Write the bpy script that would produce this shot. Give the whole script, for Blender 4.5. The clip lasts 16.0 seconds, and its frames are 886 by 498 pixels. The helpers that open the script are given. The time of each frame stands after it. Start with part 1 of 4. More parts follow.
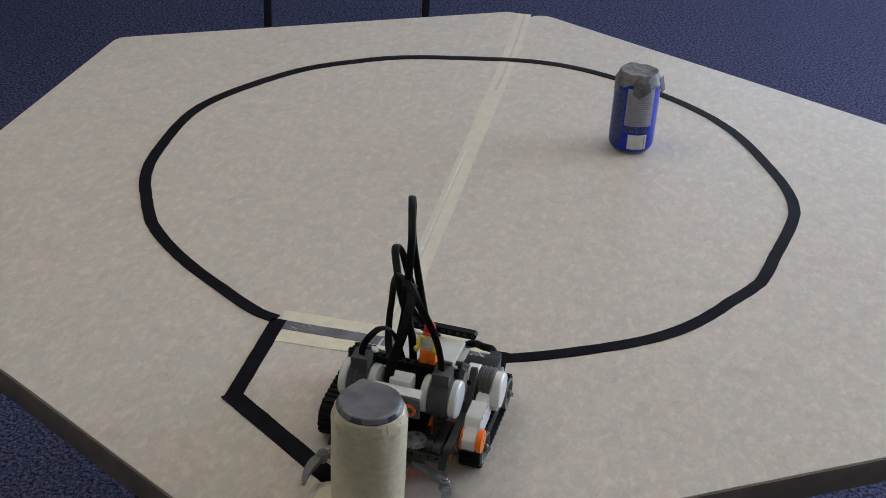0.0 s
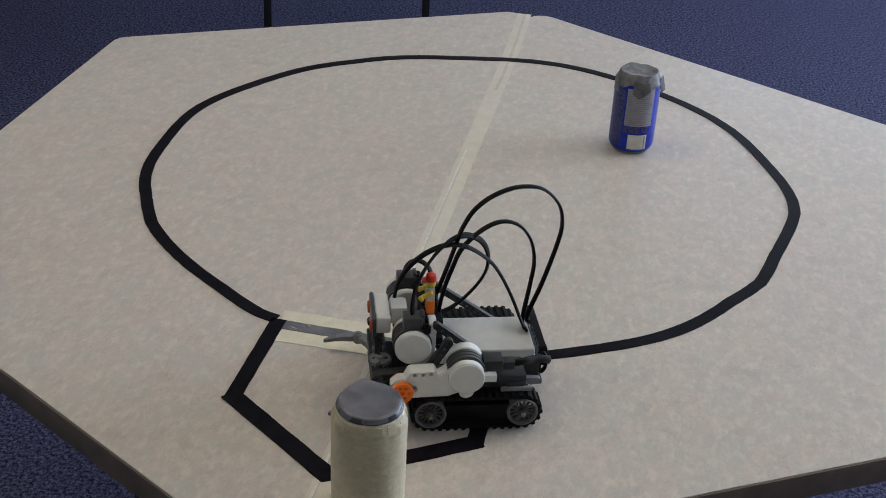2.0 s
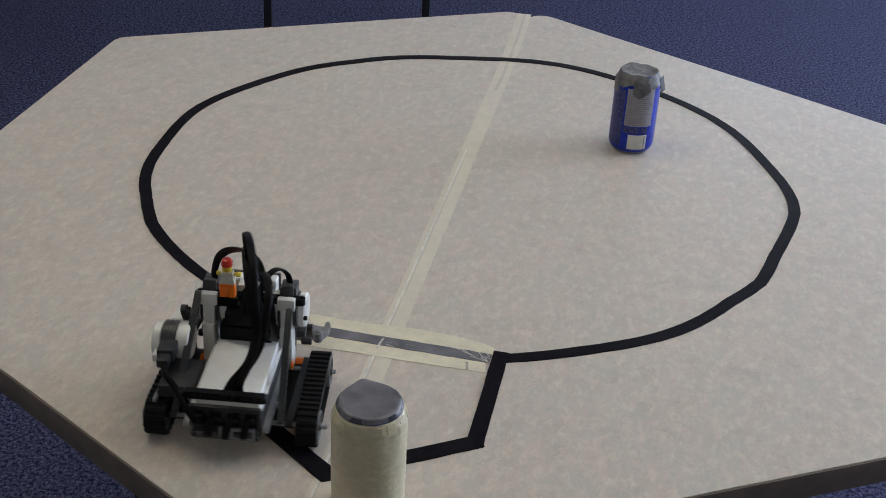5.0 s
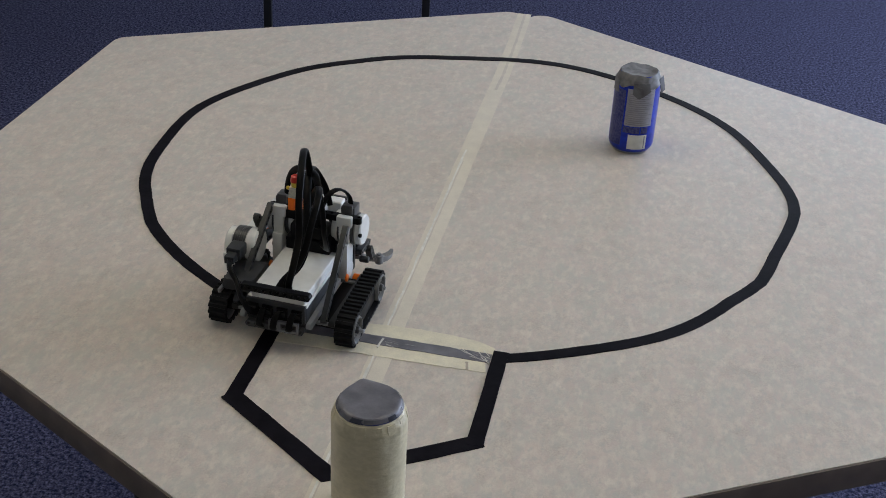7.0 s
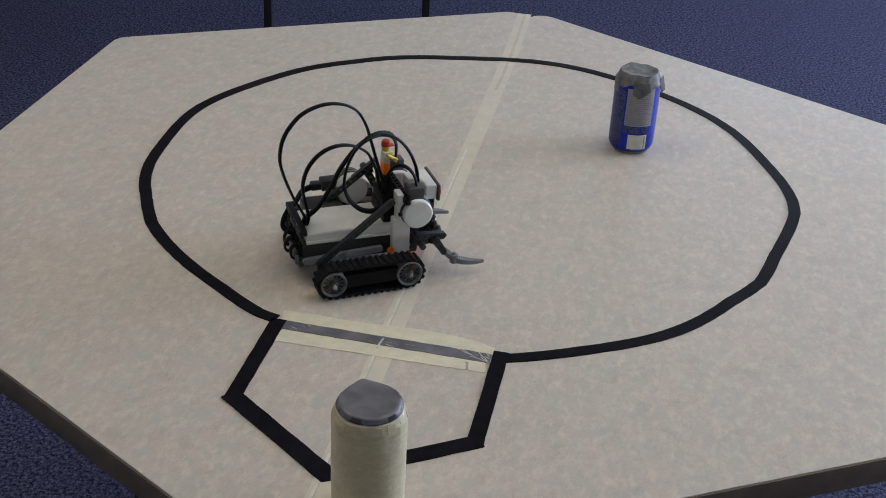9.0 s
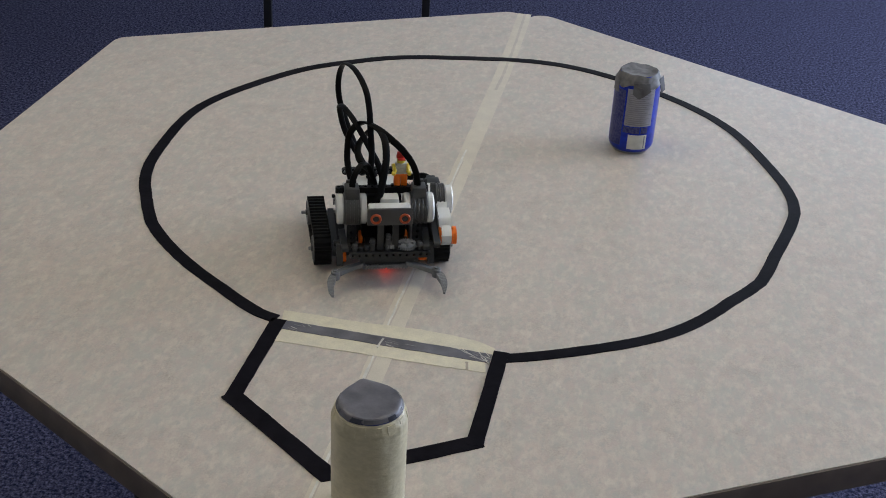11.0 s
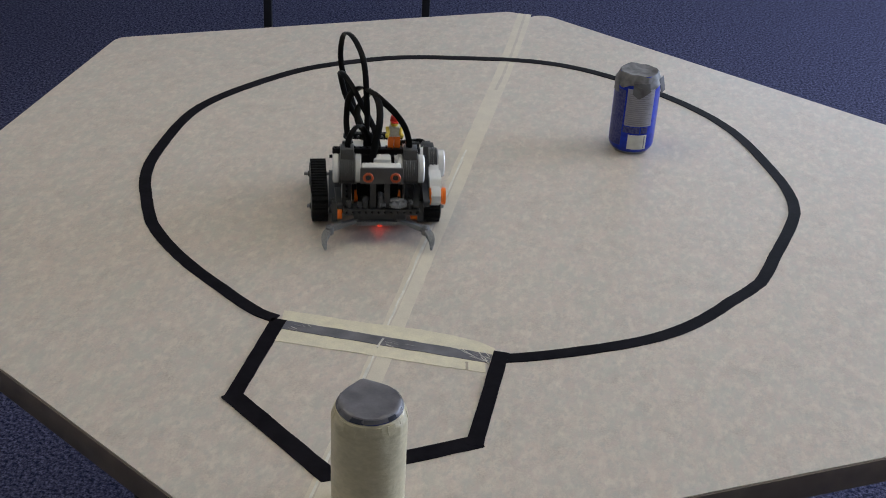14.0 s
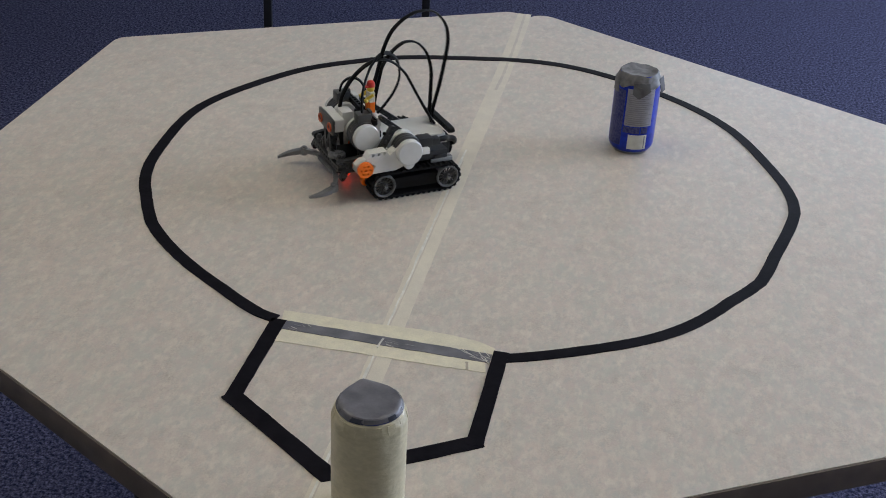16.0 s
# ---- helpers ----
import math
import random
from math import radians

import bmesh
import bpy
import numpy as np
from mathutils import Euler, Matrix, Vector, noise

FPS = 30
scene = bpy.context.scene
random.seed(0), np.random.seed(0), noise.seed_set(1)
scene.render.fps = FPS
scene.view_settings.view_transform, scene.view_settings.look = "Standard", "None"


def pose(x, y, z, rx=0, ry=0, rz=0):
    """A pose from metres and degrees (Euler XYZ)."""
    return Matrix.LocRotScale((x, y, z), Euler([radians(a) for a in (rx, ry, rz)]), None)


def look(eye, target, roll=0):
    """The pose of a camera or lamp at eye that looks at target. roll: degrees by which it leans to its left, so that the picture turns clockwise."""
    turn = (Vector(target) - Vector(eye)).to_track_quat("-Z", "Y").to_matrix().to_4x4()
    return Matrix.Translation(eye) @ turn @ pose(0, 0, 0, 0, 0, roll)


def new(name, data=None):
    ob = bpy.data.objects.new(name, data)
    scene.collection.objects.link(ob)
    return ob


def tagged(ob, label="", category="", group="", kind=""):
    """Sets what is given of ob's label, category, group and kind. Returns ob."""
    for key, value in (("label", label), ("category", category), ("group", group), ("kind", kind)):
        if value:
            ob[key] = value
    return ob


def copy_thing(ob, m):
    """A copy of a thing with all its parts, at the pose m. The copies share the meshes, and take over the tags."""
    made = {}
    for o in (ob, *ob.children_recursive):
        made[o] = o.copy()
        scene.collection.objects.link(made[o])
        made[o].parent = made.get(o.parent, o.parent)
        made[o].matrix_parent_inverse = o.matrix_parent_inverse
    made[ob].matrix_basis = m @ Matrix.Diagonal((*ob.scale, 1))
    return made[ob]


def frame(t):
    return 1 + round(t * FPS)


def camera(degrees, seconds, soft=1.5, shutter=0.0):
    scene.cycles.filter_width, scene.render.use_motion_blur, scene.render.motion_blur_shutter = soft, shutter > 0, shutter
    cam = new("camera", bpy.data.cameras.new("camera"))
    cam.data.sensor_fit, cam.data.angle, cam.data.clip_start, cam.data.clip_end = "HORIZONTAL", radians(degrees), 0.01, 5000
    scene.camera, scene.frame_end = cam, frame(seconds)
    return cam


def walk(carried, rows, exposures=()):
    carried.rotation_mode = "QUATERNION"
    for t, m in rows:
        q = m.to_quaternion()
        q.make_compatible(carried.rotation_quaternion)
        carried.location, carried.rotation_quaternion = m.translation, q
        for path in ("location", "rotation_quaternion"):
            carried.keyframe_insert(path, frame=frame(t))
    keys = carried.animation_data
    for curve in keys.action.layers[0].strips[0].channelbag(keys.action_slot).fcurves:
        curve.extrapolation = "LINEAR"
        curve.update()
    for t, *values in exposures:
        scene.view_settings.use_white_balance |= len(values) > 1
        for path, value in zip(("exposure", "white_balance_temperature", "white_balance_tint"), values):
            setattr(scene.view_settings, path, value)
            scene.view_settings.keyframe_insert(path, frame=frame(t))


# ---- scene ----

# the camera stands still, in a hand or on a stand beside the table
TABLE = 0.74
EYE = Vector((0.0, 0.0, TABLE + 0.7803))
PITCH, ROLL = 0.51831, 3.225
cam = camera(38.954, 16.0, soft=0.95, shutter=0.5)
VIEW = look(EYE, EYE + Vector((0, math.cos(PITCH), -math.sin(PITCH))), ROLL)
walk(cam, [(0.0, VIEW), (16.0, VIEW)], exposures=[(0.0, 0.0), (16.0, 0.0)])

# ---- light ----
EAST_LIGHT, NORTH_LIGHT = 222.0, 18.0
LAMP_GLOW = 5.0
world = bpy.data.worlds.new("sky")
scene.world = world
world.use_nodes = True
sky = world.node_tree.nodes.new("ShaderNodeTexSky")
sky.sky_type, sky.sun_disc = "NISHITA", False
sky.sun_elevation, sky.sun_rotation = radians(35), radians(60)
world.node_tree.links.new(sky.outputs[0], world.node_tree.nodes["Background"].inputs[0])
world.node_tree.nodes["Background"].inputs[1].default_value = 0.08


# ---- materials ----
def mat(name, color, rough=0.5, metal=0.0, tint=None, scale=40.0, amount=0.5, fine=0.0, fine_scale=600.0, bump=0.0, bump_scale=300.0,
        spec=0.5, coat=0.0, spread=(0.35, 0.65)):
    """Principled material with colour variation at two scales and a fine relief, in object space."""
    m = bpy.data.materials.new(name)
    m.use_nodes = True
    nt = m.node_tree
    bs = nt.nodes["Principled BSDF"]
    bs.inputs["Roughness"].default_value = rough
    bs.inputs["Metallic"].default_value = metal
    bs.inputs["Specular IOR Level"].default_value = spec
    bs.inputs["Coat Weight"].default_value = coat
    co = nt.nodes.new("ShaderNodeTexCoord")
    tint = tint or tuple(c * 0.8 for c in color)

    def noise_node(s, detail=4.0):
        n = nt.nodes.new("ShaderNodeTexNoise")
        n.inputs["Scale"].default_value, n.inputs["Detail"].default_value = s, detail
        nt.links.new(co.outputs["Object"], n.inputs["Vector"])
        return n

    n1 = noise_node(scale)
    ramp = nt.nodes.new("ShaderNodeValToRGB")
    ramp.color_ramp.elements[0].position, ramp.color_ramp.elements[1].position = spread
    c2 = tuple(a + (b - a) * amount * 2 for a, b in zip(color, tint))
    ramp.color_ramp.elements[0].color = (*color, 1)
    ramp.color_ramp.elements[1].color = (*[max(0, c) for c in c2], 1)
    nt.links.new(n1.outputs[0], ramp.inputs[0])
    out = ramp.outputs[0]
    if fine:
        n2 = noise_node(fine_scale, 2.0)
        mul = nt.nodes.new("ShaderNodeMix")
        mul.data_type, mul.blend_type = "RGBA", "MULTIPLY"
        mul.inputs[0].default_value = 1.0
        r2 = nt.nodes.new("ShaderNodeValToRGB")
        r2.color_ramp.elements[0].position, r2.color_ramp.elements[1].position = 0.3, 0.7
        r2.color_ramp.elements[0].color = (1 - fine, 1 - fine, 1 - fine, 1)
        r2.color_ramp.elements[1].color = (1 + fine, 1 + fine, 1 + fine, 1)
        nt.links.new(n2.outputs[0], r2.inputs[0])
        nt.links.new(out, mul.inputs[6])
        nt.links.new(r2.outputs[0], mul.inputs[7])
        out = mul.outputs[2]
    nt.links.new(out, bs.inputs["Base Color"])
    if bump:
        nb = noise_node(bump_scale, 3.0)
        b = nt.nodes.new("ShaderNodeBump")
        b.inputs["Strength"].default_value, b.inputs["Distance"].default_value = bump, 0.001
        nt.links.new(nb.outputs[0], b.inputs["Height"])
        nt.links.new(b.outputs[0], bs.inputs["Normal"])
    return m


def glow(name, color, strength):
    m = bpy.data.materials.new(name)
    m.use_nodes = True
    bs = m.node_tree.nodes["Principled BSDF"]
    bs.inputs["Base Color"].default_value = (*color, 1)
    bs.inputs["Emission Color"].default_value = (*color, 1)
    bs.inputs["Emission Strength"].default_value = strength
    return m


def laminate():
    """Pale beige laminate with soft grey-green and pinkish clouds."""
    m = mat("laminate", (0.525, 0.458, 0.404), 0.34, fine=0.12, fine_scale=430.0, bump=0.05, bump_scale=900.0, spec=0.5)
    nt = m.node_tree
    bs = nt.nodes["Principled BSDF"]
    co = nt.nodes.new("ShaderNodeTexCoord")
    base = bs.inputs["Base Color"].links[0].from_socket
    for scale, lo, hi, c in ((34.0, 0.42, 0.70, (0.532, 0.447, 0.398)), (41.0, 0.43, 0.70, (0.438, 0.429, 0.385)), (85.0, 0.46, 0.72, (0.60, 0.54, 0.465)), (120.0, 0.50, 0.72, (0.490, 0.411, 0.380)), (170.0, 0.50, 0.74, (0.41, 0.395, 0.365))):
        mp = nt.nodes.new("ShaderNodeMapping")
        mp.inputs["Location"].default_value = (scale * 0.37, scale * 1.31, 0)
        mp.inputs["Rotation"].default_value = (0, 0, radians(80))
        mp.inputs["Scale"].default_value = (0.58, 1.0, 1.0)
        nt.links.new(co.outputs["Object"], mp.inputs[0])
        n = nt.nodes.new("ShaderNodeTexNoise")
        n.inputs["Scale"].default_value, n.inputs["Detail"].default_value, n.inputs["Roughness"].default_value = scale, 5.0, 0.65
        nt.links.new(mp.outputs[0], n.inputs["Vector"])
        r = nt.nodes.new("ShaderNodeValToRGB")
        r.color_ramp.elements[0].position, r.color_ramp.elements[1].position = lo, hi
        nt.links.new(n.outputs[0], r.inputs[0])
        mix = nt.nodes.new("ShaderNodeMix")
        mix.data_type = "RGBA"
        mix.inputs[7].default_value = (*c, 1)
        nt.links.new(r.outputs[0], mix.inputs[0])
        nt.links.new(base, mix.inputs[6])
        base = mix.outputs[2]
    nt.links.new(base, bs.inputs["Base Color"])
    return m


LAMINATE = laminate()
EDGE = mat("edge_vinyl", (0.140, 0.110, 0.092), 0.5, tint=(0.105, 0.083, 0.070), scale=30, bump=0.05)
CARPET = mat("carpet", (0.015, 0.017, 0.040), 0.95, tint=(0.094, 0.094, 0.156), scale=125.0, amount=0.5, fine=0.72, fine_scale=260.0, bump=0.35, bump_scale=300.0,
             spec=0.05, spread=(0.36, 0.66))
WALL = mat("wall_paint", (0.62, 0.60, 0.56), 0.8, scale=6, tint=(0.58, 0.56, 0.52))
CEIL = mat("ceiling_tile", (0.75, 0.75, 0.73), 0.9, scale=20, bump=0.2)
STEEL = mat("black_steel", (0.012, 0.012, 0.014), 0.4, metal=0.3, scale=50)
FABRIC = mat("seat_fabric", (0.03, 0.035, 0.06), 0.9, scale=200, bump=0.4)
BLACKTAPE = mat("black_tape", (0.0040, 0.0032, 0.0050), 0.45, tint=(0.0075, 0.0062, 0.009), scale=60, bump=0.10, bump_scale=160, spec=0.055)
MASKING = mat("masking_tape", (0.655, 0.605, 0.465), 0.55, tint=(0.585, 0.54, 0.43), scale=70, fine=0.06, bump=0.2, bump_scale=700)
SEAMTAPE = mat("clear_tape", (0.605, 0.555, 0.465), 0.55, tint=(0.560, 0.51, 0.435), scale=60, fine=0.05, bump=0.15, bump_scale=400)
JOINT = mat("joint_under_tape", (0.52, 0.46, 0.40), 0.5, tint=(0.46, 0.415, 0.37), scale=60, fine=0.05)
# silvery colour of the glints painted on the tape creases
GLINT_SILVER = mat("silvery_glint", (0.36, 0.35, 0.36), 0.35, metal=0.3, scale=90)
SCRAP = mat("brown_scrap", (0.36, 0.315, 0.265), 0.6, scale=90)
# whitish colour of the highlights painted on tape creases and the seam fold
GLINT_WHITE = mat("white_glint", (0.68, 0.665, 0.62), 0.4, scale=90)
GREYTAPE = mat("grey_duct_tape", (0.115, 0.112, 0.128), 0.36, metal=0.3, tint=(0.20, 0.195, 0.215), scale=34, fine=0.06, bump=0.3, bump_scale=90)
CAPTAPE = mat("crumpled_duct_tape", (0.085, 0.083, 0.085), 0.55, metal=0.2, tint=(0.19, 0.187, 0.195), scale=75, amount=0.5, bump=0.4, bump_scale=140)
DARKTAPE = mat("dark_duct_tape", (0.075, 0.073, 0.082), 0.45, metal=0.2, tint=(0.13, 0.13, 0.145), scale=60, bump=0.3, bump_scale=250)
PAPERTAPE = mat("can_masking_tape", (0.58, 0.515, 0.355), 0.36, tint=(0.50, 0.445, 0.30), scale=70, fine=0.07, fine_scale=230, bump=0.8, bump_scale=130, spec=0.6)
BLUE = mat("blue_can_paint", (0.004, 0.018, 0.30), 0.28, metal=0.4, tint=(0.006, 0.034, 0.42), scale=120, amount=0.5, spec=0.4)
NAVY = mat("dark_blue_print", (0.008, 0.014, 0.13), 0.35, metal=0.3, tint=(0.060, 0.070, 0.19), scale=330, amount=0.5)
for node in [n for n in PAPERTAPE.node_tree.nodes if n.type == "TEX_NOISE"]:
    stretch = PAPERTAPE.node_tree.nodes.new("ShaderNodeMapping")
    stretch.inputs["Scale"].default_value = (0.7, 0.7, 1.3)
    PAPERTAPE.node_tree.links.new(node.inputs["Vector"].links[0].from_socket, stretch.inputs[0])
    PAPERTAPE.node_tree.links.new(stretch.outputs[0], node.inputs["Vector"])
NAVYFOIL = mat("dark_tape_fold", (0.022, 0.023, 0.034), 0.35, metal=0.2, tint=(0.05, 0.052, 0.07), scale=90, bump=0.2)
LABELGREY = mat("grey_label_print", (0.30, 0.30, 0.33), 0.4, metal=0.3, tint=(0.24, 0.24, 0.29), scale=120)
LABELWHITE = mat("white_label_print", (0.62, 0.62, 0.58), 0.45, scale=80)
LABELBAR = mat("label_bar", (0.21, 0.21, 0.25), 0.45, scale=80)
ALU = mat("can_metal", (0.55, 0.55, 0.56), 0.3, metal=0.9, scale=60)
WHITE = mat("white_plastic", (0.66, 0.66, 0.645), 0.2, tint=(0.60, 0.60, 0.585), scale=50, spec=0.5)
LIGHTGREY = mat("light_grey_plastic", (0.225, 0.23, 0.24), 0.35, tint=(0.19, 0.195, 0.205), scale=60)
WHEELGREY = mat("wheel_grey_plastic", (0.150, 0.153, 0.158), 0.4, tint=(0.12, 0.123, 0.128), scale=60)
DARKGREY = mat("dark_grey_plastic", (0.030, 0.031, 0.034), 0.4, tint=(0.023, 0.024, 0.026), scale=60, spec=0.3)
MIDGREY = mat("mid_grey_plastic", (0.060, 0.060, 0.061), 0.34, tint=(0.047, 0.047, 0.050), scale=60, spec=0.4)
CLAWGREY = mat("claw_grey_plastic", (0.165, 0.17, 0.18), 0.42, tint=(0.135, 0.14, 0.15), scale=60)
BLACK = mat("black_plastic", (0.006, 0.006, 0.007), 0.4, scale=60, spec=0.12)
RUBBER = mat("black_rubber", (0.006, 0.006, 0.007), 0.7, tint=(0.010, 0.010, 0.011), scale=120, bump=0.2, spec=0.12)
CABLE = mat("black_cable", (0.0045, 0.0045, 0.005), 0.45, scale=90, spec=0.08)
ORANGE = mat("orange_plastic", (0.95, 0.19, 0.006), 0.35, tint=(0.88, 0.165, 0.006), scale=60)
EYE_ORANGE = mat("dark_orange_plastic", (0.50, 0.075, 0.018), 0.4, tint=(0.5, 0.08, 0.015), scale=60)
YELLOW = mat("yellow_plastic", (0.75, 0.55, 0.05), 0.35, scale=60)
RED = mat("red_plastic", (0.60, 0.03, 0.015), 0.35, scale=60)
TORSO = mat("white_print_plastic", (0.62, 0.60, 0.5), 0.4, scale=400, tint=(0.45, 0.42, 0.35), amount=0.5)
LED = glow("red_led", (1.0, 0.05, 0.015), 1.7)
DIFFUSER = glow("lamp_diffuser", (1.0, 0.905, 0.69), LAMP_GLOW)
GLASS = bpy.data.materials.new("window_glass")
GLASS.use_nodes = True
GLASS.node_tree.nodes["Principled BSDF"].inputs["Transmission Weight"].default_value = 1.0
GLASS.node_tree.nodes["Principled BSDF"].inputs["Roughness"].default_value = 0.0


# ---- mesh helpers ----
def put(bm, m):
    bmesh.ops.transform(bm, matrix=m, verts=bm.verts[:])
    return bm


def merge(*bms):
    """One bmesh from several."""
    out = bmesh.new()
    for b in bms:
        tmp = bpy.data.meshes.new("tmp")
        b.to_mesh(tmp)
        out.from_mesh(tmp)
        bpy.data.meshes.remove(tmp)
        b.free()
    return out


def box(x0, x1, y0, y1, z0, z1, bevel=0.0, seg=2):
    bm = bmesh.new()
    bmesh.ops.create_cube(bm, size=1.0)
    put(bm, Matrix.LocRotScale(((x0 + x1) / 2, (y0 + y1) / 2, (z0 + z1) / 2), None, (x1 - x0, y1 - y0, z1 - z0)))
    if bevel:
        bmesh.ops.bevel(bm, geom=bm.edges[:], offset=bevel, segments=seg, affect="EDGES", profile=0.6)
    return bm


def lathe(profile, n=32, axis="Z", cap=True):
    """A solid of revolution from (radius, height) pairs."""
    bm = bmesh.new()
    rings = []
    for r, z in profile:
        rings.append([bm.verts.new((r * math.cos(2 * math.pi * i / n), r * math.sin(2 * math.pi * i / n), z)) for i in range(n)])
    for a, b in zip(rings, rings[1:]):
        for i in range(n):
            bm.faces.new((a[i], a[(i + 1) % n], b[(i + 1) % n], b[i]))
    if cap:
        bm.faces.new(rings[0][::-1])
        bm.faces.new(rings[-1])
    if axis == "Y":
        put(bm, Matrix.Rotation(radians(-90), 4, "X"))
    if axis == "X":
        put(bm, Matrix.Rotation(radians(90), 4, "Y"))
    return bm


def cyl(r, a, b, axis="Z", n=24, edge=0.0008):
    e = min(edge, r * 0.3, abs(b - a) * 0.3)
    return lathe([(r - e, a), (r, a + e), (r, b - e), (r - e, b)], n, axis)


def at(bm, x=0.0, y=0.0, z=0.0):
    return put(bm, Matrix.Translation((x, y, z)))


def circle(r, n, cx=0.0, cy=0.0, turn=0.0):
    return [(cx + r * math.cos(2 * math.pi * i / n + turn), cy + r * math.sin(2 * math.pi * i / n + turn)) for i in range(n)]


def plate(outline, holes, z0, z1):
    """A flat slab with real holes: outline and holes are loops of (x, y)."""
    flat = bmesh.new()
    loops = []
    for pts in (outline, *holes):
        vs = [flat.verts.new((x, y, 0)) for x, y in pts]
        loops.append(vs)
        for a, b in zip(vs, vs[1:] + vs[:1]):
            flat.edges.new((a, b))
    bmesh.ops.triangle_fill(flat, edges=flat.edges[:], use_beauty=True)
    flat.verts.index_update()
    tris = [[v.index for v in f.verts] for f in flat.faces]
    co = [(v.co.x, v.co.y) for v in flat.verts]
    idx = [[v.index for v in vs] for vs in loops]
    flat.free()
    bm = bmesh.new()
    lo = [bm.verts.new((x, y, z0)) for x, y in co]
    hi = [bm.verts.new((x, y, z1)) for x, y in co]
    for t in tris:
        bm.faces.new([hi[i] for i in t])
        bm.faces.new([lo[i] for i in reversed(t)])
    for vs in idx:
        for a, b in zip(vs, vs[1:] + vs[:1]):
            bm.faces.new((lo[a], lo[b], hi[b], hi[a]))
    bmesh.ops.recalc_face_normals(bm, faces=bm.faces[:])
    return bm


def stadium(length, r, n=8):
    pts = [(r * math.cos(a), r * math.sin(a)) for a in (math.pi / 2 + math.pi * i / n for i in range(n + 1))]
    return pts + [(length + r * math.cos(a), r * math.sin(a)) for a in (-math.pi / 2 + math.pi * i / n for i in range(n + 1))]


def beam(p, q, side=(0, 1, 0), r=0.0037, thick=0.0074, pitch=0.008, hole=0.0021):
    """A studless building beam with a row of round holes from p to q; side: the way in which the holes go through."""
    p, q = Vector(p), Vector(q)
    ln = (q - p).length
    k = max(1, round(ln / pitch))
    holes = [circle(hole, 8, ln * i / k) for i in range(k + 1)] if hole else []
    bm = plate(stadium(ln, r), holes, -thick / 2, thick / 2)
    x = (q - p).normalized()
    z = Vector(side)
    z = (z - x * z.dot(x)).normalized()
    y = z.cross(x)
    m = Matrix((x, y, z)).transposed().to_4x4()
    return put(bm, Matrix.Translation(p) @ m)


def spline(pts, per=8):
    pts = [Vector(p) for p in pts]
    ext = [pts[0] * 2 - pts[1]] + pts + [pts[-1] * 2 - pts[-2]]
    out = []
    for a, b, c, d in zip(ext, ext[1:], ext[2:], ext[3:]):
        for i in range(per):
            t = i / per
            out.append(0.5 * (2 * b + (c - a) * t + (2 * a - 5 * b + 4 * c - d) * t * t + (3 * b - a - 3 * c + d) * t ** 3))
    return out + [pts[-1]]


def ribbon(pts, half_w=0.0038, half_t=0.0016, wide=(0, 1, 0), per=8):
    """A flat cable along a smooth curve, its broad side along wide."""
    path = spline(pts, per)
    bm = bmesh.new()
    rings = []
    n = 10
    for i, c in enumerate(path):
        t = (path[min(i + 1, len(path) - 1)] - path[max(i - 1, 0)]).normalized()
        w = Vector(wide)
        w = (w - t * w.dot(t)).normalized()
        u = t.cross(w)
        rings.append([bm.verts.new(c + w * half_w * math.cos(2 * math.pi * j / n) + u * half_t * math.sin(2 * math.pi * j / n)) for j in range(n)])
    for a, b in zip(rings, rings[1:]):
        for j in range(n):
            bm.faces.new((a[j], a[(j + 1) % n], b[(j + 1) % n], b[j]))
    bm.faces.new(rings[0][::-1])
    bm.faces.new(rings[-1])
    bmesh.ops.recalc_face_normals(bm, faces=bm.faces[:])
    return bm


def finish(bm, material, name):
    me = bpy.data.meshes.new(name)
    for f in bm.faces:
        f.smooth = True
    bm.to_mesh(me)
    bm.free()
    me.set_sharp_from_angle(angle=radians(35))
    for m in material if isinstance(material, (list, tuple)) else [material]:
        me.materials.append(m)
    return me


def part(name, bm, material, parent, label=""):
    ob = new(name, finish(bm, material, name))
    ob.parent = parent
    return tagged(ob, label)


def thing(name, label, category, m=None, group="", kind=""):
    ob = new(name)
    ob.empty_display_size = 0.02
    ob.matrix_basis = m or Matrix()
    return tagged(ob, label, category, group, kind)


def solid(name, bm, material, label, category, m=None, group="", kind=""):
    ob = new(name, finish(bm, material, name))
    ob.matrix_basis = m or Matrix()
    return tagged(ob, label, category, group, kind)


# ---- the room ----
def holed_wall(name, a, b, z0, z1, h, m, ends):
    """A wall 15 cm thick along x, from its inner face at y = 0 outwards, with one opening from a to b."""
    lo, hi = ends
    bm = merge(box(lo, a, 0, 0.15, -0.1, h + 0.1), box(b, hi, 0, 0.15, -0.1, h + 0.1), box(a, b, 0, 0.15, -0.1, z0), box(a, b, 0, 0.15, z1, h + 0.1))
    solid(name, put(bm, m), WALL, "off-white painted wall with a wide window opening", "wall", kind="structure")


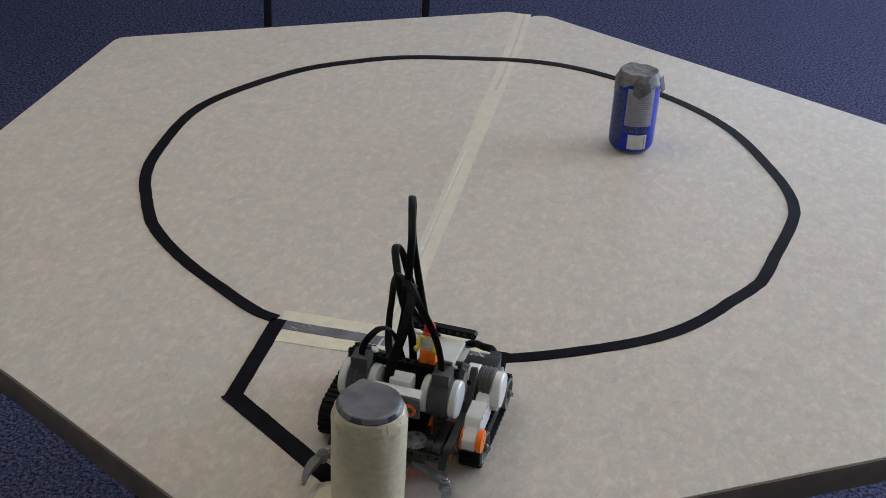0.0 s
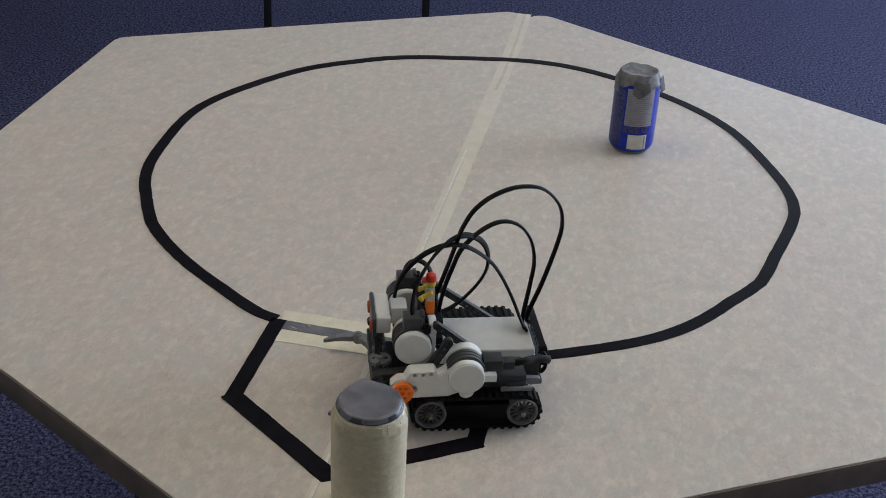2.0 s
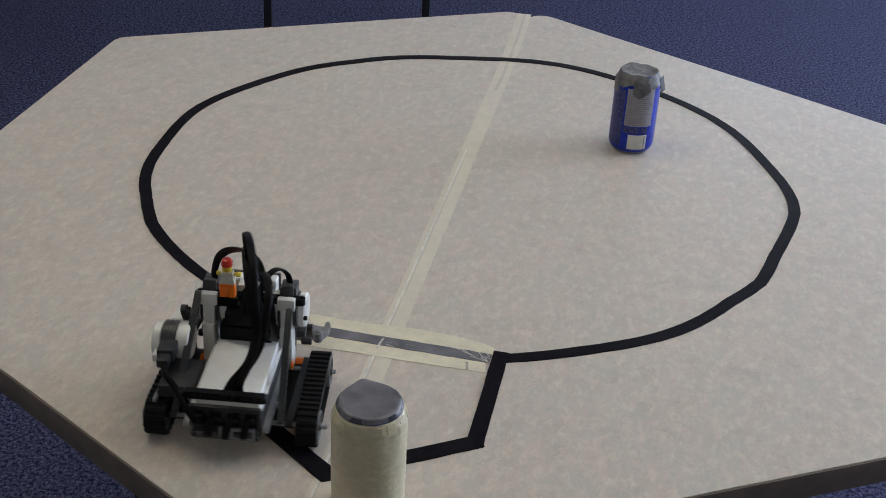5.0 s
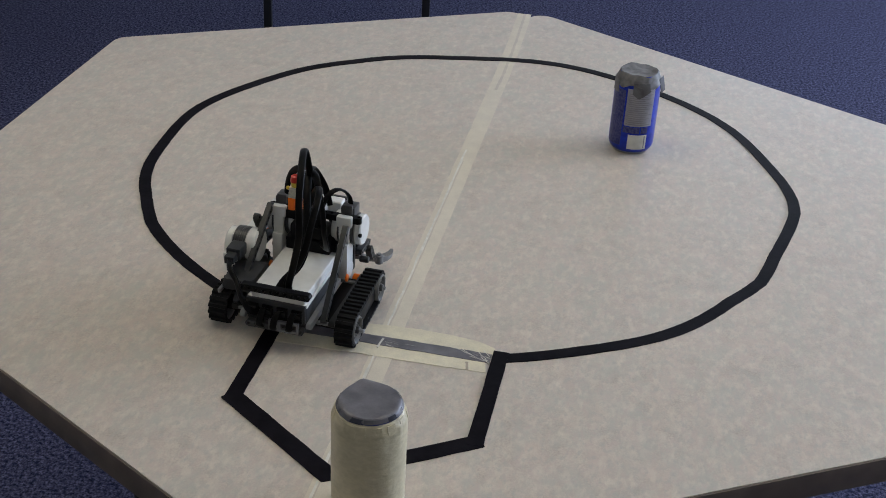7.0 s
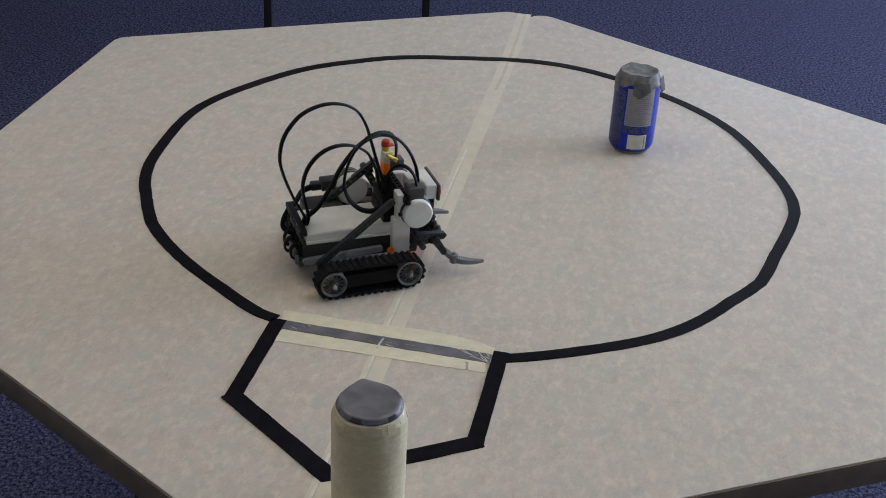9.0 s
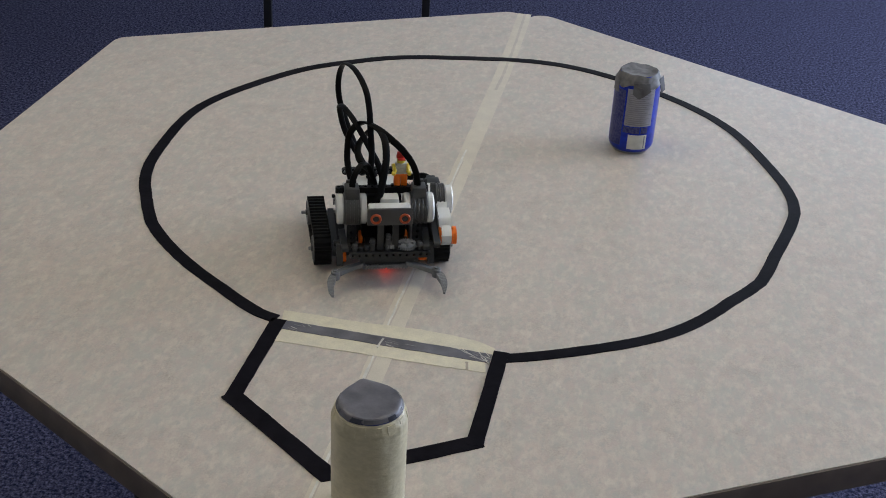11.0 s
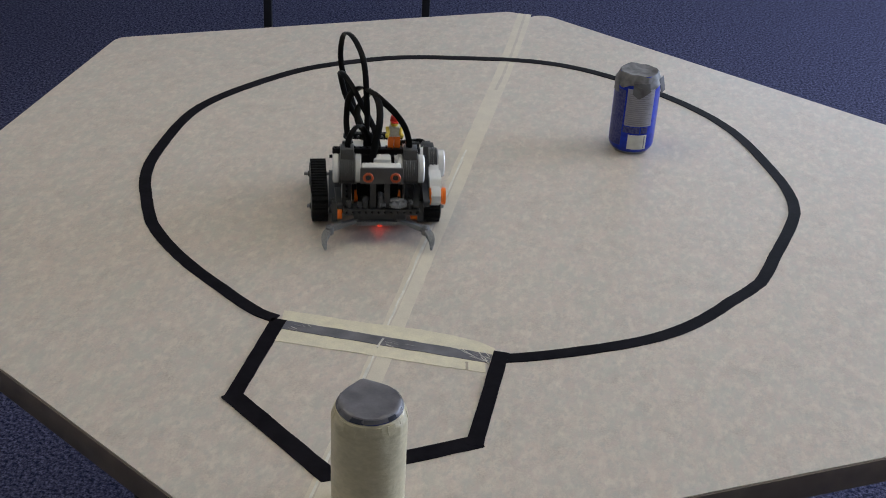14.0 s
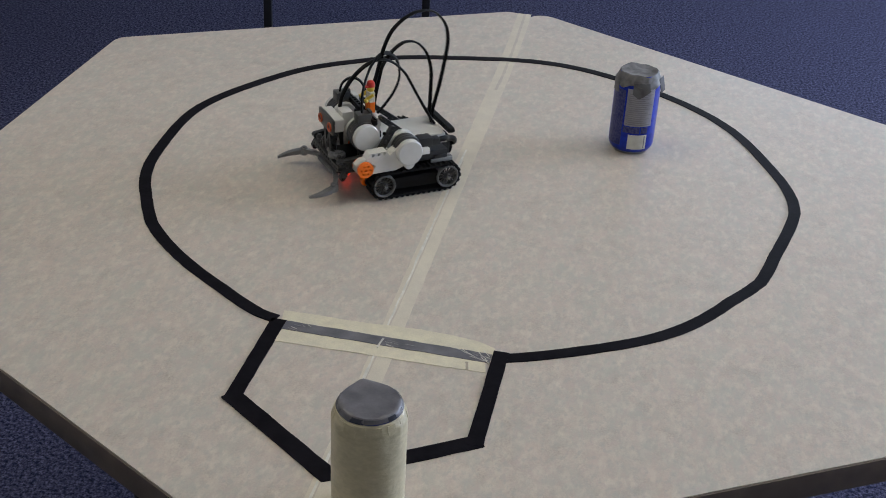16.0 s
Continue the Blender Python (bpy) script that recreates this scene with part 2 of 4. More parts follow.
def window(name, a, b, z0, z1, m, power):
    """Three panes in a grey frame, with the daylight that falls in through the opening."""
    win = thing(name, "wide window with grey frame and clear panes", "window", m, kind="structure")
    fr = []
    for k in range(4):
        x = a + 0.03 + (b - a - 0.06) * k / 3
        fr.append(box(x - 0.03, x + 0.03, 0.04, 0.1, z0, z1))
    fr += [box(a, b, 0.045, 0.095, z0, z0 + 0.06), box(a, b, 0.045, 0.095, z1 - 0.06, z1)]
    part("window_frame", merge(*fr), MIDGREY, win)
    for k in range(3):
        xa = a + 0.06 + (b - a - 0.06) * k / 3
        pane = part("pane", box(xa, xa + (b - a - 0.06) / 3 - 0.06, 0.065, 0.071, z0 + 0.06, z1 - 0.06), GLASS, win)
        pane.visible_shadow = False
    la = bpy.data.lights.new("daylight", "AREA")
    la.shape, la.size, la.size_y, la.energy, la.color = "RECTANGLE", b - a - 0.15, z1 - z0 - 0.15, power, (0.645, 0.77, 1.0)
    lo = new("daylight", la)
    lo.matrix_basis = m @ look(((a + b) / 2, 0.03, (z0 + z1) / 2), ((a + b) / 2, -1.0, (z0 + z1) / 2))


def room():
    x0, x1, y0, y1, h = -3.6, 4.3, -3.0, 5.4, 2.75
    solid("floor", box(x0, x1, y0, y1, -0.1, 0.0), CARPET, "dark blue speckled loop-pile carpet floor", "floor", kind="structure")
    solid("ceiling", box(x0, x1, y0, y1, h, h + 0.1), CEIL, "white ceiling of mineral tiles", "ceiling", kind="structure")
    solid("wall_south", box(x0 - 0.15, x1 + 0.15, y0 - 0.15, y0, -0.1, h + 0.1), WALL, "plain off-white painted wall", "wall", kind="structure")
    solid("wall_west", box(x0 - 0.15, x0, y0, y1, -0.1, h + 0.1), WALL, "plain off-white painted wall", "wall", kind="structure")
    north, east = pose(0, y1, 0), pose(x1, 0, 0, 0, 0, -90)
    holed_wall("wall_north", 0.9, 4.0, 0.9, 2.45, h, north, (x0 - 0.15, x1 + 0.15))
    window("window_1", 0.9, 4.0, 0.9, 2.45, north, NORTH_LIGHT)
    holed_wall("wall_east", -4.9, -1.4, 0.9, 2.45, h, east, (-y1, -y0))
    window("window_2", -4.9, -1.4, 0.9, 2.45, east, EAST_LIGHT)
    lamp = thing("ceiling_light", "recessed white fluorescent ceiling light with a flat diffuser", "ceiling light", pose(-1.0, 1.6, h), "ceiling lights")
    part("frame", merge(box(-0.62, 0.62, -0.32, -0.3, -0.03, 0.0), box(-0.62, 0.62, 0.3, 0.32, -0.03, 0.0),
                        box(-0.62, -0.6, -0.3, 0.3, -0.03, 0.0), box(0.6, 0.62, -0.3, 0.3, -0.03, 0.0)), WHITE, lamp)
    part("diffuser", box(-0.598, 0.598, -0.298, 0.298, -0.02, -0.004), DIFFUSER, lamp)
    for x, y in ((0.9, 1.6), (0.0, -1.6)):
        copy_thing(lamp, pose(x, y, h))


def chair():
    """A cantilever chair beyond the table, of which the two front uprights are seen."""
    c = thing("cantilever_chair", "chair with black square steel tube legs on the carpet", "chair", pose(-0.3255, 3.62, 0))
    for s in (-1, 1):
        x = s * 0.2375 - 0.004
        part("leg", merge(box(x - 0.012, x + 0.012, -0.012, 0.012, 0.0, 0.44, 0.003), box(x - 0.012, x + 0.012, 0.012, 0.42, 0.0, 0.022, 0.003)), STEEL, c)
    part("seat", box(-0.245, 0.235, -0.015, 0.45, 0.44, 0.49, 0.012), FABRIC, c)
    for x in (-0.245, 0.213):
        part("back_post", box(x, x + 0.024, 0.45, 0.474, 0.45, 0.92, 0.003), STEEL, c)
    part("backrest", box(-0.22, 0.212, 0.44, 0.475, 0.62, 0.92, 0.01), FABRIC, c)


# ---- the table ----
HX, HY, HTURN, SIDE = 0.0090, 1.5454, 80.2, 0.7719


def rounded(poly, r, n=6):
    out = []
    k = len(poly)
    for i in range(k):
        p, a, b = Vector(poly[i]), Vector(poly[i - 1]), Vector(poly[(i + 1) % k])
        u, w = (a - p).normalized(), (b - p).normalized()
        half = math.acos(max(-1, min(1, u.dot(w)))) / 2
        d = r / math.tan(half)
        c = p + (u + w).normalized() * (r / math.sin(half))
        s, e = p + u * d - c, p + w * d - c
        a0, a1 = math.atan2(s.y, s.x), math.atan2(e.y, e.x)
        da = (a1 - a0 + math.pi) % (2 * math.pi) - math.pi
        for j in range(n + 1):
            t = a0 + da * j / n
            out.append((c.x + r * math.cos(t), c.y + r * math.sin(t)))
    return out


def rim(outline, grow, z0, z1):
    """A band round an outline, with a slightly bowed outer face."""
    bm = bmesh.new()
    k = len(outline)
    rings = []
    for g, z in ((0.0, z0), (grow * 0.7, z0), (grow, z0 + (z1 - z0) * 0.2), (grow, z0 + (z1 - z0) * 0.8), (grow * 0.6, z1), (0.0, z1)):
        ring = []
        for i in range(k):
            p, a, b = Vector(outline[i]), Vector(outline[i - 1]), Vector(outline[(i + 1) % k])
            t = (b - a).normalized()
            nrm = Vector((t.y, -t.x))
            ring.append(bm.verts.new((p.x + nrm.x * g, p.y + nrm.y * g, z)))
        rings.append(ring)
    for a, b in zip(rings, rings[1:]):
        for i in range(k):
            bm.faces.new((a[i], a[(i + 1) % k], b[(i + 1) % k], b[i]))
    bmesh.ops.recalc_face_normals(bm, faces=bm.faces[:])
    return bm


def table():
    """A trapezoid classroom table, its long side on the x axis, its short side towards +y; a second one is set against it."""
    t = thing("trapezoid_table", "trapezoid table with mottled beige laminate top and dark brown edge", "table",
              pose(HX, HY, 0, 0, 0, HTURN), "pair of tables pushed together")
    s, g = SIDE, 0.004
    poly = [(-s + g, g), (s - g, g), (s / 2, s * math.sqrt(0.75) - g), (-s / 2, s * math.sqrt(0.75) - g)]
    out = rounded(poly, 0.028)
    part("tabletop", plate(out, [], TABLE - 0.030, TABLE), LAMINATE, t)
    part("edge_band", rim(out, 0.0035, TABLE - 0.031, TABLE - 0.0012), EDGE, t, "dark brown vinyl edge band")
    inner = rounded([(-s * 0.56, 0.06), (s * 0.56, 0.06), (s * 0.29, 0.43), (-s * 0.29, 0.43)], 0.02, 2)
    part("apron", plate(inner, [], TABLE - 0.085, TABLE - 0.0305), STEEL, t)
    for x, y in ((-s * 0.52, 0.09), (s * 0.52, 0.09), (s * 0.26, 0.40), (-s * 0.26, 0.40)):
        part("leg", at(cyl(0.016, 0.0, TABLE - 0.084), x, y), STEEL, t)
    copy_thing(t, pose(HX, HY, 0, 0, 0, HTURN + 180))


# ---- tape on the table ----
def strip(pts, width, z, thick=0.0002, wob=0.0, seed=0):
    """A flat strip of tape along points on the table, with slightly uneven edges."""
    rnd = random.Random(seed)
    bm = bmesh.new()
    rows = []
    k = len(pts)
    for i, p in enumerate(pts):
        p, a, b = Vector(p), Vector(pts[max(i - 1, 0)]), Vector(pts[min(i + 1, k - 1)])
        t = (b - a).normalized()
        nrm = Vector((-t.y, t.x))
        w1, w2 = width / 2 + rnd.uniform(-wob, wob), width / 2 + rnd.uniform(-wob, wob)
        l, r = p + nrm * w1, p - nrm * w2
        rows.append([bm.verts.new((q.x, q.y, zz)) for q, zz in ((l, TABLE + 0.00003), (r, TABLE + 0.00003), (r, z + thick), (l, z + thick))])
    for a, b in zip(rows, rows[1:]):
        for j in range(4):
            bm.faces.new((a[j], a[(j + 1) % 4], b[(j + 1) % 4], b[j]))
    bm.faces.new(rows[0])
    bm.faces.new(rows[-1][::-1])
    bmesh.ops.recalc_face_normals(bm, faces=bm.faces[:])
    return bm


def along(p, q, n=12):
    return [(p[0] + (q[0] - p[0]) * i / n, p[1] + (q[1] - p[1]) * i / n) for i in range(n + 1)]


def torn(outer, l, r, z, up):
    """A strip of tape between an uneven outer edge and the line from l to r."""
    rnd = random.Random(len(outer))
    bm = bmesh.new()
    cols = []
    n = 40
    for i in range(n + 1):
        f = i / n * (len(outer) - 1)
        k = min(int(f), len(outer) - 2)
        o = Vector(outer[k]).lerp(Vector(outer[k + 1]), f - k)
        o.y += rnd.uniform(-0.0005, 0.0005)
        span = (o.x - l[0]) / (r[0] - l[0])
        q = Vector((o.x, l[1] + (r[1] - l[1]) * span + 0.002 * up))
        cols.append([bm.verts.new((p.x, p.y, h)) for p, h in ((o, TABLE + 0.00003), (q, TABLE + 0.00003), (q, z), (o, z))])
    for a, b in zip(cols, cols[1:]):
        for j in range(4):
            bm.faces.new((a[j], a[(j + 1) % 4], b[(j + 1) % 4], b[j]))
    bm.faces.new(cols[0])
    bm.faces.new(cols[-1][::-1])
    bmesh.ops.recalc_face_normals(bm, faces=bm.faces[:])
    return bm


RING_X, RING_Y = 0.0321, 1.5903
RING_R = (448.4, -0.4, -0.8, -4.0, 3.0, -1.8, 3.1, 0.4, -0.9, 1.9, -1.0, 1.7, 0.1, 0.3, 0.4, -0.6, -0.9, 0.9, -2.0, 0.1, -0.2, 0.2, 0.0, 0.6, 0.4, 0.2, -1.1)

RING_KINKS = ((-36, 6.4, 9), (-154, 4.6, 10), (-121, 5.4, 9), (117, -3.6, 11), (-9, 1.6, 8))


def ring_point(deg):
    a = radians(deg)
    r = RING_R[0] + sum(RING_R[2 * k - 1] * math.cos(k * a) + RING_R[2 * k] * math.sin(k * a) for k in range(1, 14))
    for turn, push, reach in RING_KINKS:
        r += push * max(0.0, 1 - abs((deg - turn + 180) % 360 - 180) / reach)
    return RING_X + r / 1000 * math.cos(a), RING_Y + r / 1000 * math.sin(a)


def tapes():
    z = TABLE + 0.0001
    u = Vector((math.cos(radians(HTURN)), math.sin(radians(HTURN))))
    c = Vector((HX, HY))
    side = Vector((u.y, -u.x))

    def on_seam(d, off):
        q = c + u * d + side * off
        return q.x, q.y

    def drift(d, stations):
        return float(np.interp(d, *zip(*stations)))

    def seam_run(a, b, stations, n):
        return [on_seam(a + (b - a) * i / n, drift(a + (b - a) * i / n, stations)) for i in range(n + 1)]
    middle = ((-0.77, 0.0020), (-0.44, 0.0027), (-0.34, 0.0022), (0.44, 0.0008), (0.60, -0.0020), (0.76, -0.0070))
    joint = ((-0.77, -0.0030), (-0.44, -0.0025), (-0.30, -0.0015), (0.10, -0.0010), (0.44, 0.0024), (0.60, -0.0005), (0.76, -0.0062))
    seam = thing("seam_tape", "long cream translucent tape over the joint of the tables", "tape")
    for k in range(4):
        a, b = -0.764 + 1.509 * k / 4, -0.764 + 1.509 * (k + 1) / 4
        part("tape_film", strip(seam_run(a, b, middle, 24), 0.0255, z, wob=0.0005, seed=3 + k), SEAMTAPE, seam)
    part("joint_line", strip(seam_run(-0.764, 0.08, joint, 60), 0.0017, z + 0.00025, wob=0.0004, seed=5), JOINT, seam, "grey joint of the tables seen through the tape")
    part("joint_line", strip(seam_run(0.36, 0.744, joint, 40), 0.0046, z + 0.00025, wob=0.0006, seed=15), JOINT, seam)
    # whitish strip paints the highlight on the fold beside the joint
    edge = [(d, o - 0.0026) for d, o in joint]
    part("fold_highlight", strip(seam_run(-0.764, 0.12, edge, 60), 0.0024, z + 0.00025, wob=0.0008, seed=6), GLINT_WHITE, seam, "thin whitish highlight painted along the tape fold")
    l, r = (-0.1746, 1.1757), (0.0590, 1.1310)
    d = (Vector(r) - Vector(l)).normalized()
    nn = Vector((-d.y, d.x))
    upper = [(-0.1775, 1.2055), (-0.1399, 1.1998), (-0.0873, 1.1895), (-0.0197, 1.1815), (0.0156, 1.1737), (0.0474, 1.1633), (0.0640, 1.1515)]
    lower = [(-0.1830, 1.1432), (-0.0821, 1.1272), (-0.0137, 1.1152), (0.0292, 1.1082), (0.0530, 1.1042)]
    for outer, up in ((upper, 1), (lower, -1)):
        solid("masking_tape", torn(outer, l, r, z + 0.0005, up), MASKING, "cream masking tape strip beside the grey goal line", "tape", group="masking tape strips")
    line = thing("duct_tape", "shiny creased grey duct tape goal line stuck to the table", "tape")
    part("tape_length", strip(along(l, r, 30), 0.0172, z + 0.00075, wob=0.0005, seed=11), GREYTAPE, line)
    solid("tape_scrap", strip(along((0.0327, 1.1225), (0.0330, 1.1085), 4), 0.0030, z + 0.00075, wob=0.0004), SCRAP, "small brown scrap of tape on the masking tape", "tape")
    # thin pale slivers stand in for glints on the creased duct tape
    rnd = random.Random(17)
    long_glints = (((0.0195, 1.1480), (0.0478, 1.1285)), ((0.0275, 1.1462), (0.0400, 1.1335)), ((0.0445, 1.1430), (0.0552, 1.1262)), ((0.0510, 1.1455), (0.0580, 1.1340)), ((0.0480, 1.1330), (0.0572, 1.1205)))
    for k, (p, q) in enumerate(long_glints):
        bent = [Vector(p).lerp(Vector(q), i / 8) + nn * rnd.uniform(-0.0006, 0.0006) for i in range(9)]
        part("crease_glint", strip(bent, 0.0007, z + 0.0010, wob=0.0003, seed=60 + k), GLINT_WHITE, line, "pale sliver painted as a glint on a tape crease")
    for k in range(22):
        f = rnd.choice((rnd.uniform(0.90, 0.99), rnd.uniform(0.86, 0.99), rnd.uniform(0.03, 0.22), rnd.uniform(0.50, 0.62)))
        q = Vector(l).lerp(Vector(r), f) + nn * rnd.uniform(-0.006, 0.008)
        e = d * rnd.uniform(0.004, 0.014) - nn * rnd.uniform(0.0005, 0.004)
        part("crease_glint", strip(along(q, q + e, 3), rnd.uniform(0.0003, 0.0007), z + 0.0010, wob=0.0002, seed=k), GLINT_WHITE if k % 3 == 0 else GLINT_SILVER, line, "pale sliver painted as a glint on a tape crease")
    k = on_seam(-0.402, -0.0035)
    part("crease_glint", strip(along((k[0] - 0.0035, k[1] - 0.009), (k[0] + 0.0025, k[1] + 0.009), 4), 0.0022, z + 0.0010), GLINT_WHITE, line, "pale sliver painted as a glint on a tape crease")
    ring = thing("tape_ring", "large hand-laid circle of black electrical tape on the table", "tape")
    for k in range(10):
        part("tape_length", strip([ring_point(-85.2 + 327.0 * (k * 22 + i) / 220) for i in range(23)], 0.0160, z + 0.0010, wob=0.0003, seed=2 + k), BLACKTAPE, ring)
    pts = [(-0.1815, 1.1800), (-0.2072, 1.0378), (-0.0986, 0.9234), (0.0428, 0.9845), (0.0699, 1.1390)]
    for i, (a, b) in enumerate(zip(pts, pts[1:])):
        dd = (Vector(b) - Vector(a)).normalized() * 0.006
        solid("tape_strip", strip(along(Vector(a) - dd, Vector(b) + dd, 10), (0.0172, 0.0205, 0.0190, 0.0172)[i], z + 0.0010 + 0.00025 * (i % 2), wob=0.0004, seed=20 + i), BLACKTAPE,
              "straight strip of black electrical tape on the table", "tape", group="black strips of the goal")


# ---- cans ----
CAN = [(0.020, 0.0035), (0.0235, 0.0), (0.0255, 0.0005), (0.0290, 0.0045), (0.0318, 0.0085), (0.0331, 0.014), (0.0331, 0.100), (0.0322, 0.105), (0.0285, 0.1145),
       (0.0268, 0.1185), (0.0272, 0.1205), (0.0268, 0.1215), (0.0250, 0.1185)]


def patch(r, a0, a1, z0, z1, thick=0.0003, n=14):
    """A piece of printed film bent round a can."""
    bm = bmesh.new()
    vs = []
    for i in range(n + 1):
        a = radians(a0 + (a1 - a0) * i / n)
        vs.append([bm.verts.new((rr * math.cos(a), rr * math.sin(a), zz)) for rr, zz in ((r, z0), (r + thick, z0), (r + thick, z1), (r, z1))])
    for a, b in zip(vs, vs[1:]):
        for j in range(4):
            bm.faces.new((a[j], b[j], b[(j + 1) % 4], a[(j + 1) % 4]))
    bm.faces.new(vs[0])
    bm.faces.new(vs[-1][::-1])
    bmesh.ops.recalc_face_normals(bm, faces=bm.faces[:])
    return bm


def cap(rings_at, top, seed, uneven=0.0, corner=None, n=48):
    """Duct tape pressed over a can's top: a dented sheet with a crumpled skirt; rings_at: radius and drop, from the middle out."""
    rnd = random.Random(seed)
    bm = bmesh.new()
    rings = []
    ph = [rnd.uniform(0, 6.28) for _ in range(4)]
    last = len(rings_at) - 1
    for k, (rad, dz) in enumerate(rings_at):
        ring = []
        for i in range(n):
            a = 2 * math.pi * i / n
            f = rad / 0.03 if k > 1 else 0.0
            bump = 0.0009 * math.sin(3 * a + ph[0]) * f + 0.0006 * math.sin(7 * a + ph[1]) * f
            hang = uneven * (math.sin(4 * a + ph[2]) + 0.7 * math.sin(9 * a + ph[3])) * (1.0 if k == last else 0.3 if k == last - 1 else 0.0)
            r = rad * (1 + (0.012 * math.sin(11 * a + ph[2]) if k > 3 else 0))
            if corner is not None and k >= 3:
                off = abs((a - corner + math.pi) % (2 * math.pi) - math.pi)
                r = max(r, r / math.cos(0.62 - off)) if off < 0.62 else r
                bump *= 0.3
            ring.append(bm.verts.new((r * math.cos(a), r * math.sin(a), top + dz + bump + hang)))
        rings.append(ring)
    for a, b in zip(rings, rings[1:]):
        for i in range(n):
            bm.faces.new((a[i], a[(i + 1) % n], b[(i + 1) % n], b[i]))
    bm.faces.new(rings[0])
    bmesh.ops.recalc_face_normals(bm, faces=bm.faces[:])
    return bm


def blue_can():
    c = thing("drink_can", "blue aluminium drink can with grey tape over its top", "can", pose(0.2695, 1.7075, TABLE))
    part("body", lathe(CAN, 48), BLUE, c)
    part("base_rim", lathe([(0.0195, 0.003), (0.0236, -0.0001), (0.0262, 0.0008), (0.0290, 0.0044), (0.0284, 0.0046)], 48, cap=False), ALU, c, "bare metal base rim")
    part("printed_panel", patch(0.0332, -121, -49, 0.047, 0.104), LABELGREY, c, "grey printed panel with lines too small to read")
    for i in range(16):
        part("printed_line", patch(0.0336, -117 + 2 * (i % 2), -54 - 5 * (i * 7 % 5), 0.0495 + i * 0.0031, 0.0507 + i * 0.0031, 0.0001, 8), LABELBAR, c)
    part("printed_square", patch(0.0332, -107, -58, 0.011, 0.0335), LABELWHITE, c, "small white printed square")
    part("printed_line", patch(0.0336, -66, -63, 0.013, 0.032, 0.0001, 3), LABELBAR, c)
    part("printed_side", patch(0.0332, -172, -126, 0.014, 0.100), NAVY, c, "dark blue side print")
    part("printed_side", patch(0.0332, -122, -80, 0.036, 0.0455), NAVY, c)
    part("printed_side", patch(0.0332, -76, -58, 0.036, 0.0455), NAVY, c)
    part("tape_cap", cap(((0.006, -0.001), (0.012, -0.0012), (0.020, -0.0004), (0.0262, 0.0006), (0.0280, -0.0012), (0.0292, -0.005), (0.0316, -0.011), (0.0338, -0.0165)), 0.1222, 4, 0.0024), CAPTAPE, c, "crumpled grey duct tape over the top")
    part("tape_tab", put(box(-0.005, 0.005, -0.0004, 0.0004, -0.013, 0.013, 0.0002), Matrix.Translation((0.0338, -0.008, 0.1050)) @ pose(0, 0, 0, 0, -22, 50)), DARKTAPE, c, "loose hanging end of duct tape")
    flap = patch(0.0352, -108, -66, 0.0905, 0.1135, 0.0006, 12)
    for v in flap.verts:
        a = math.degrees(math.atan2(v.co.y, v.co.x))
        if v.co.z < 0.1:
            v.co.z += 0.011 * abs(a + 92) / 26
        else:
            v.co.x, v.co.y = v.co.x * 0.90, v.co.y * 0.90
    part("tape_flap", flap, DARKTAPE, c, "dark pointed end of duct tape")
    part("tape_flap", patch(0.0335, -178, -150, 0.0935, 0.1120, 0.0006, 8), DARKTAPE, c)


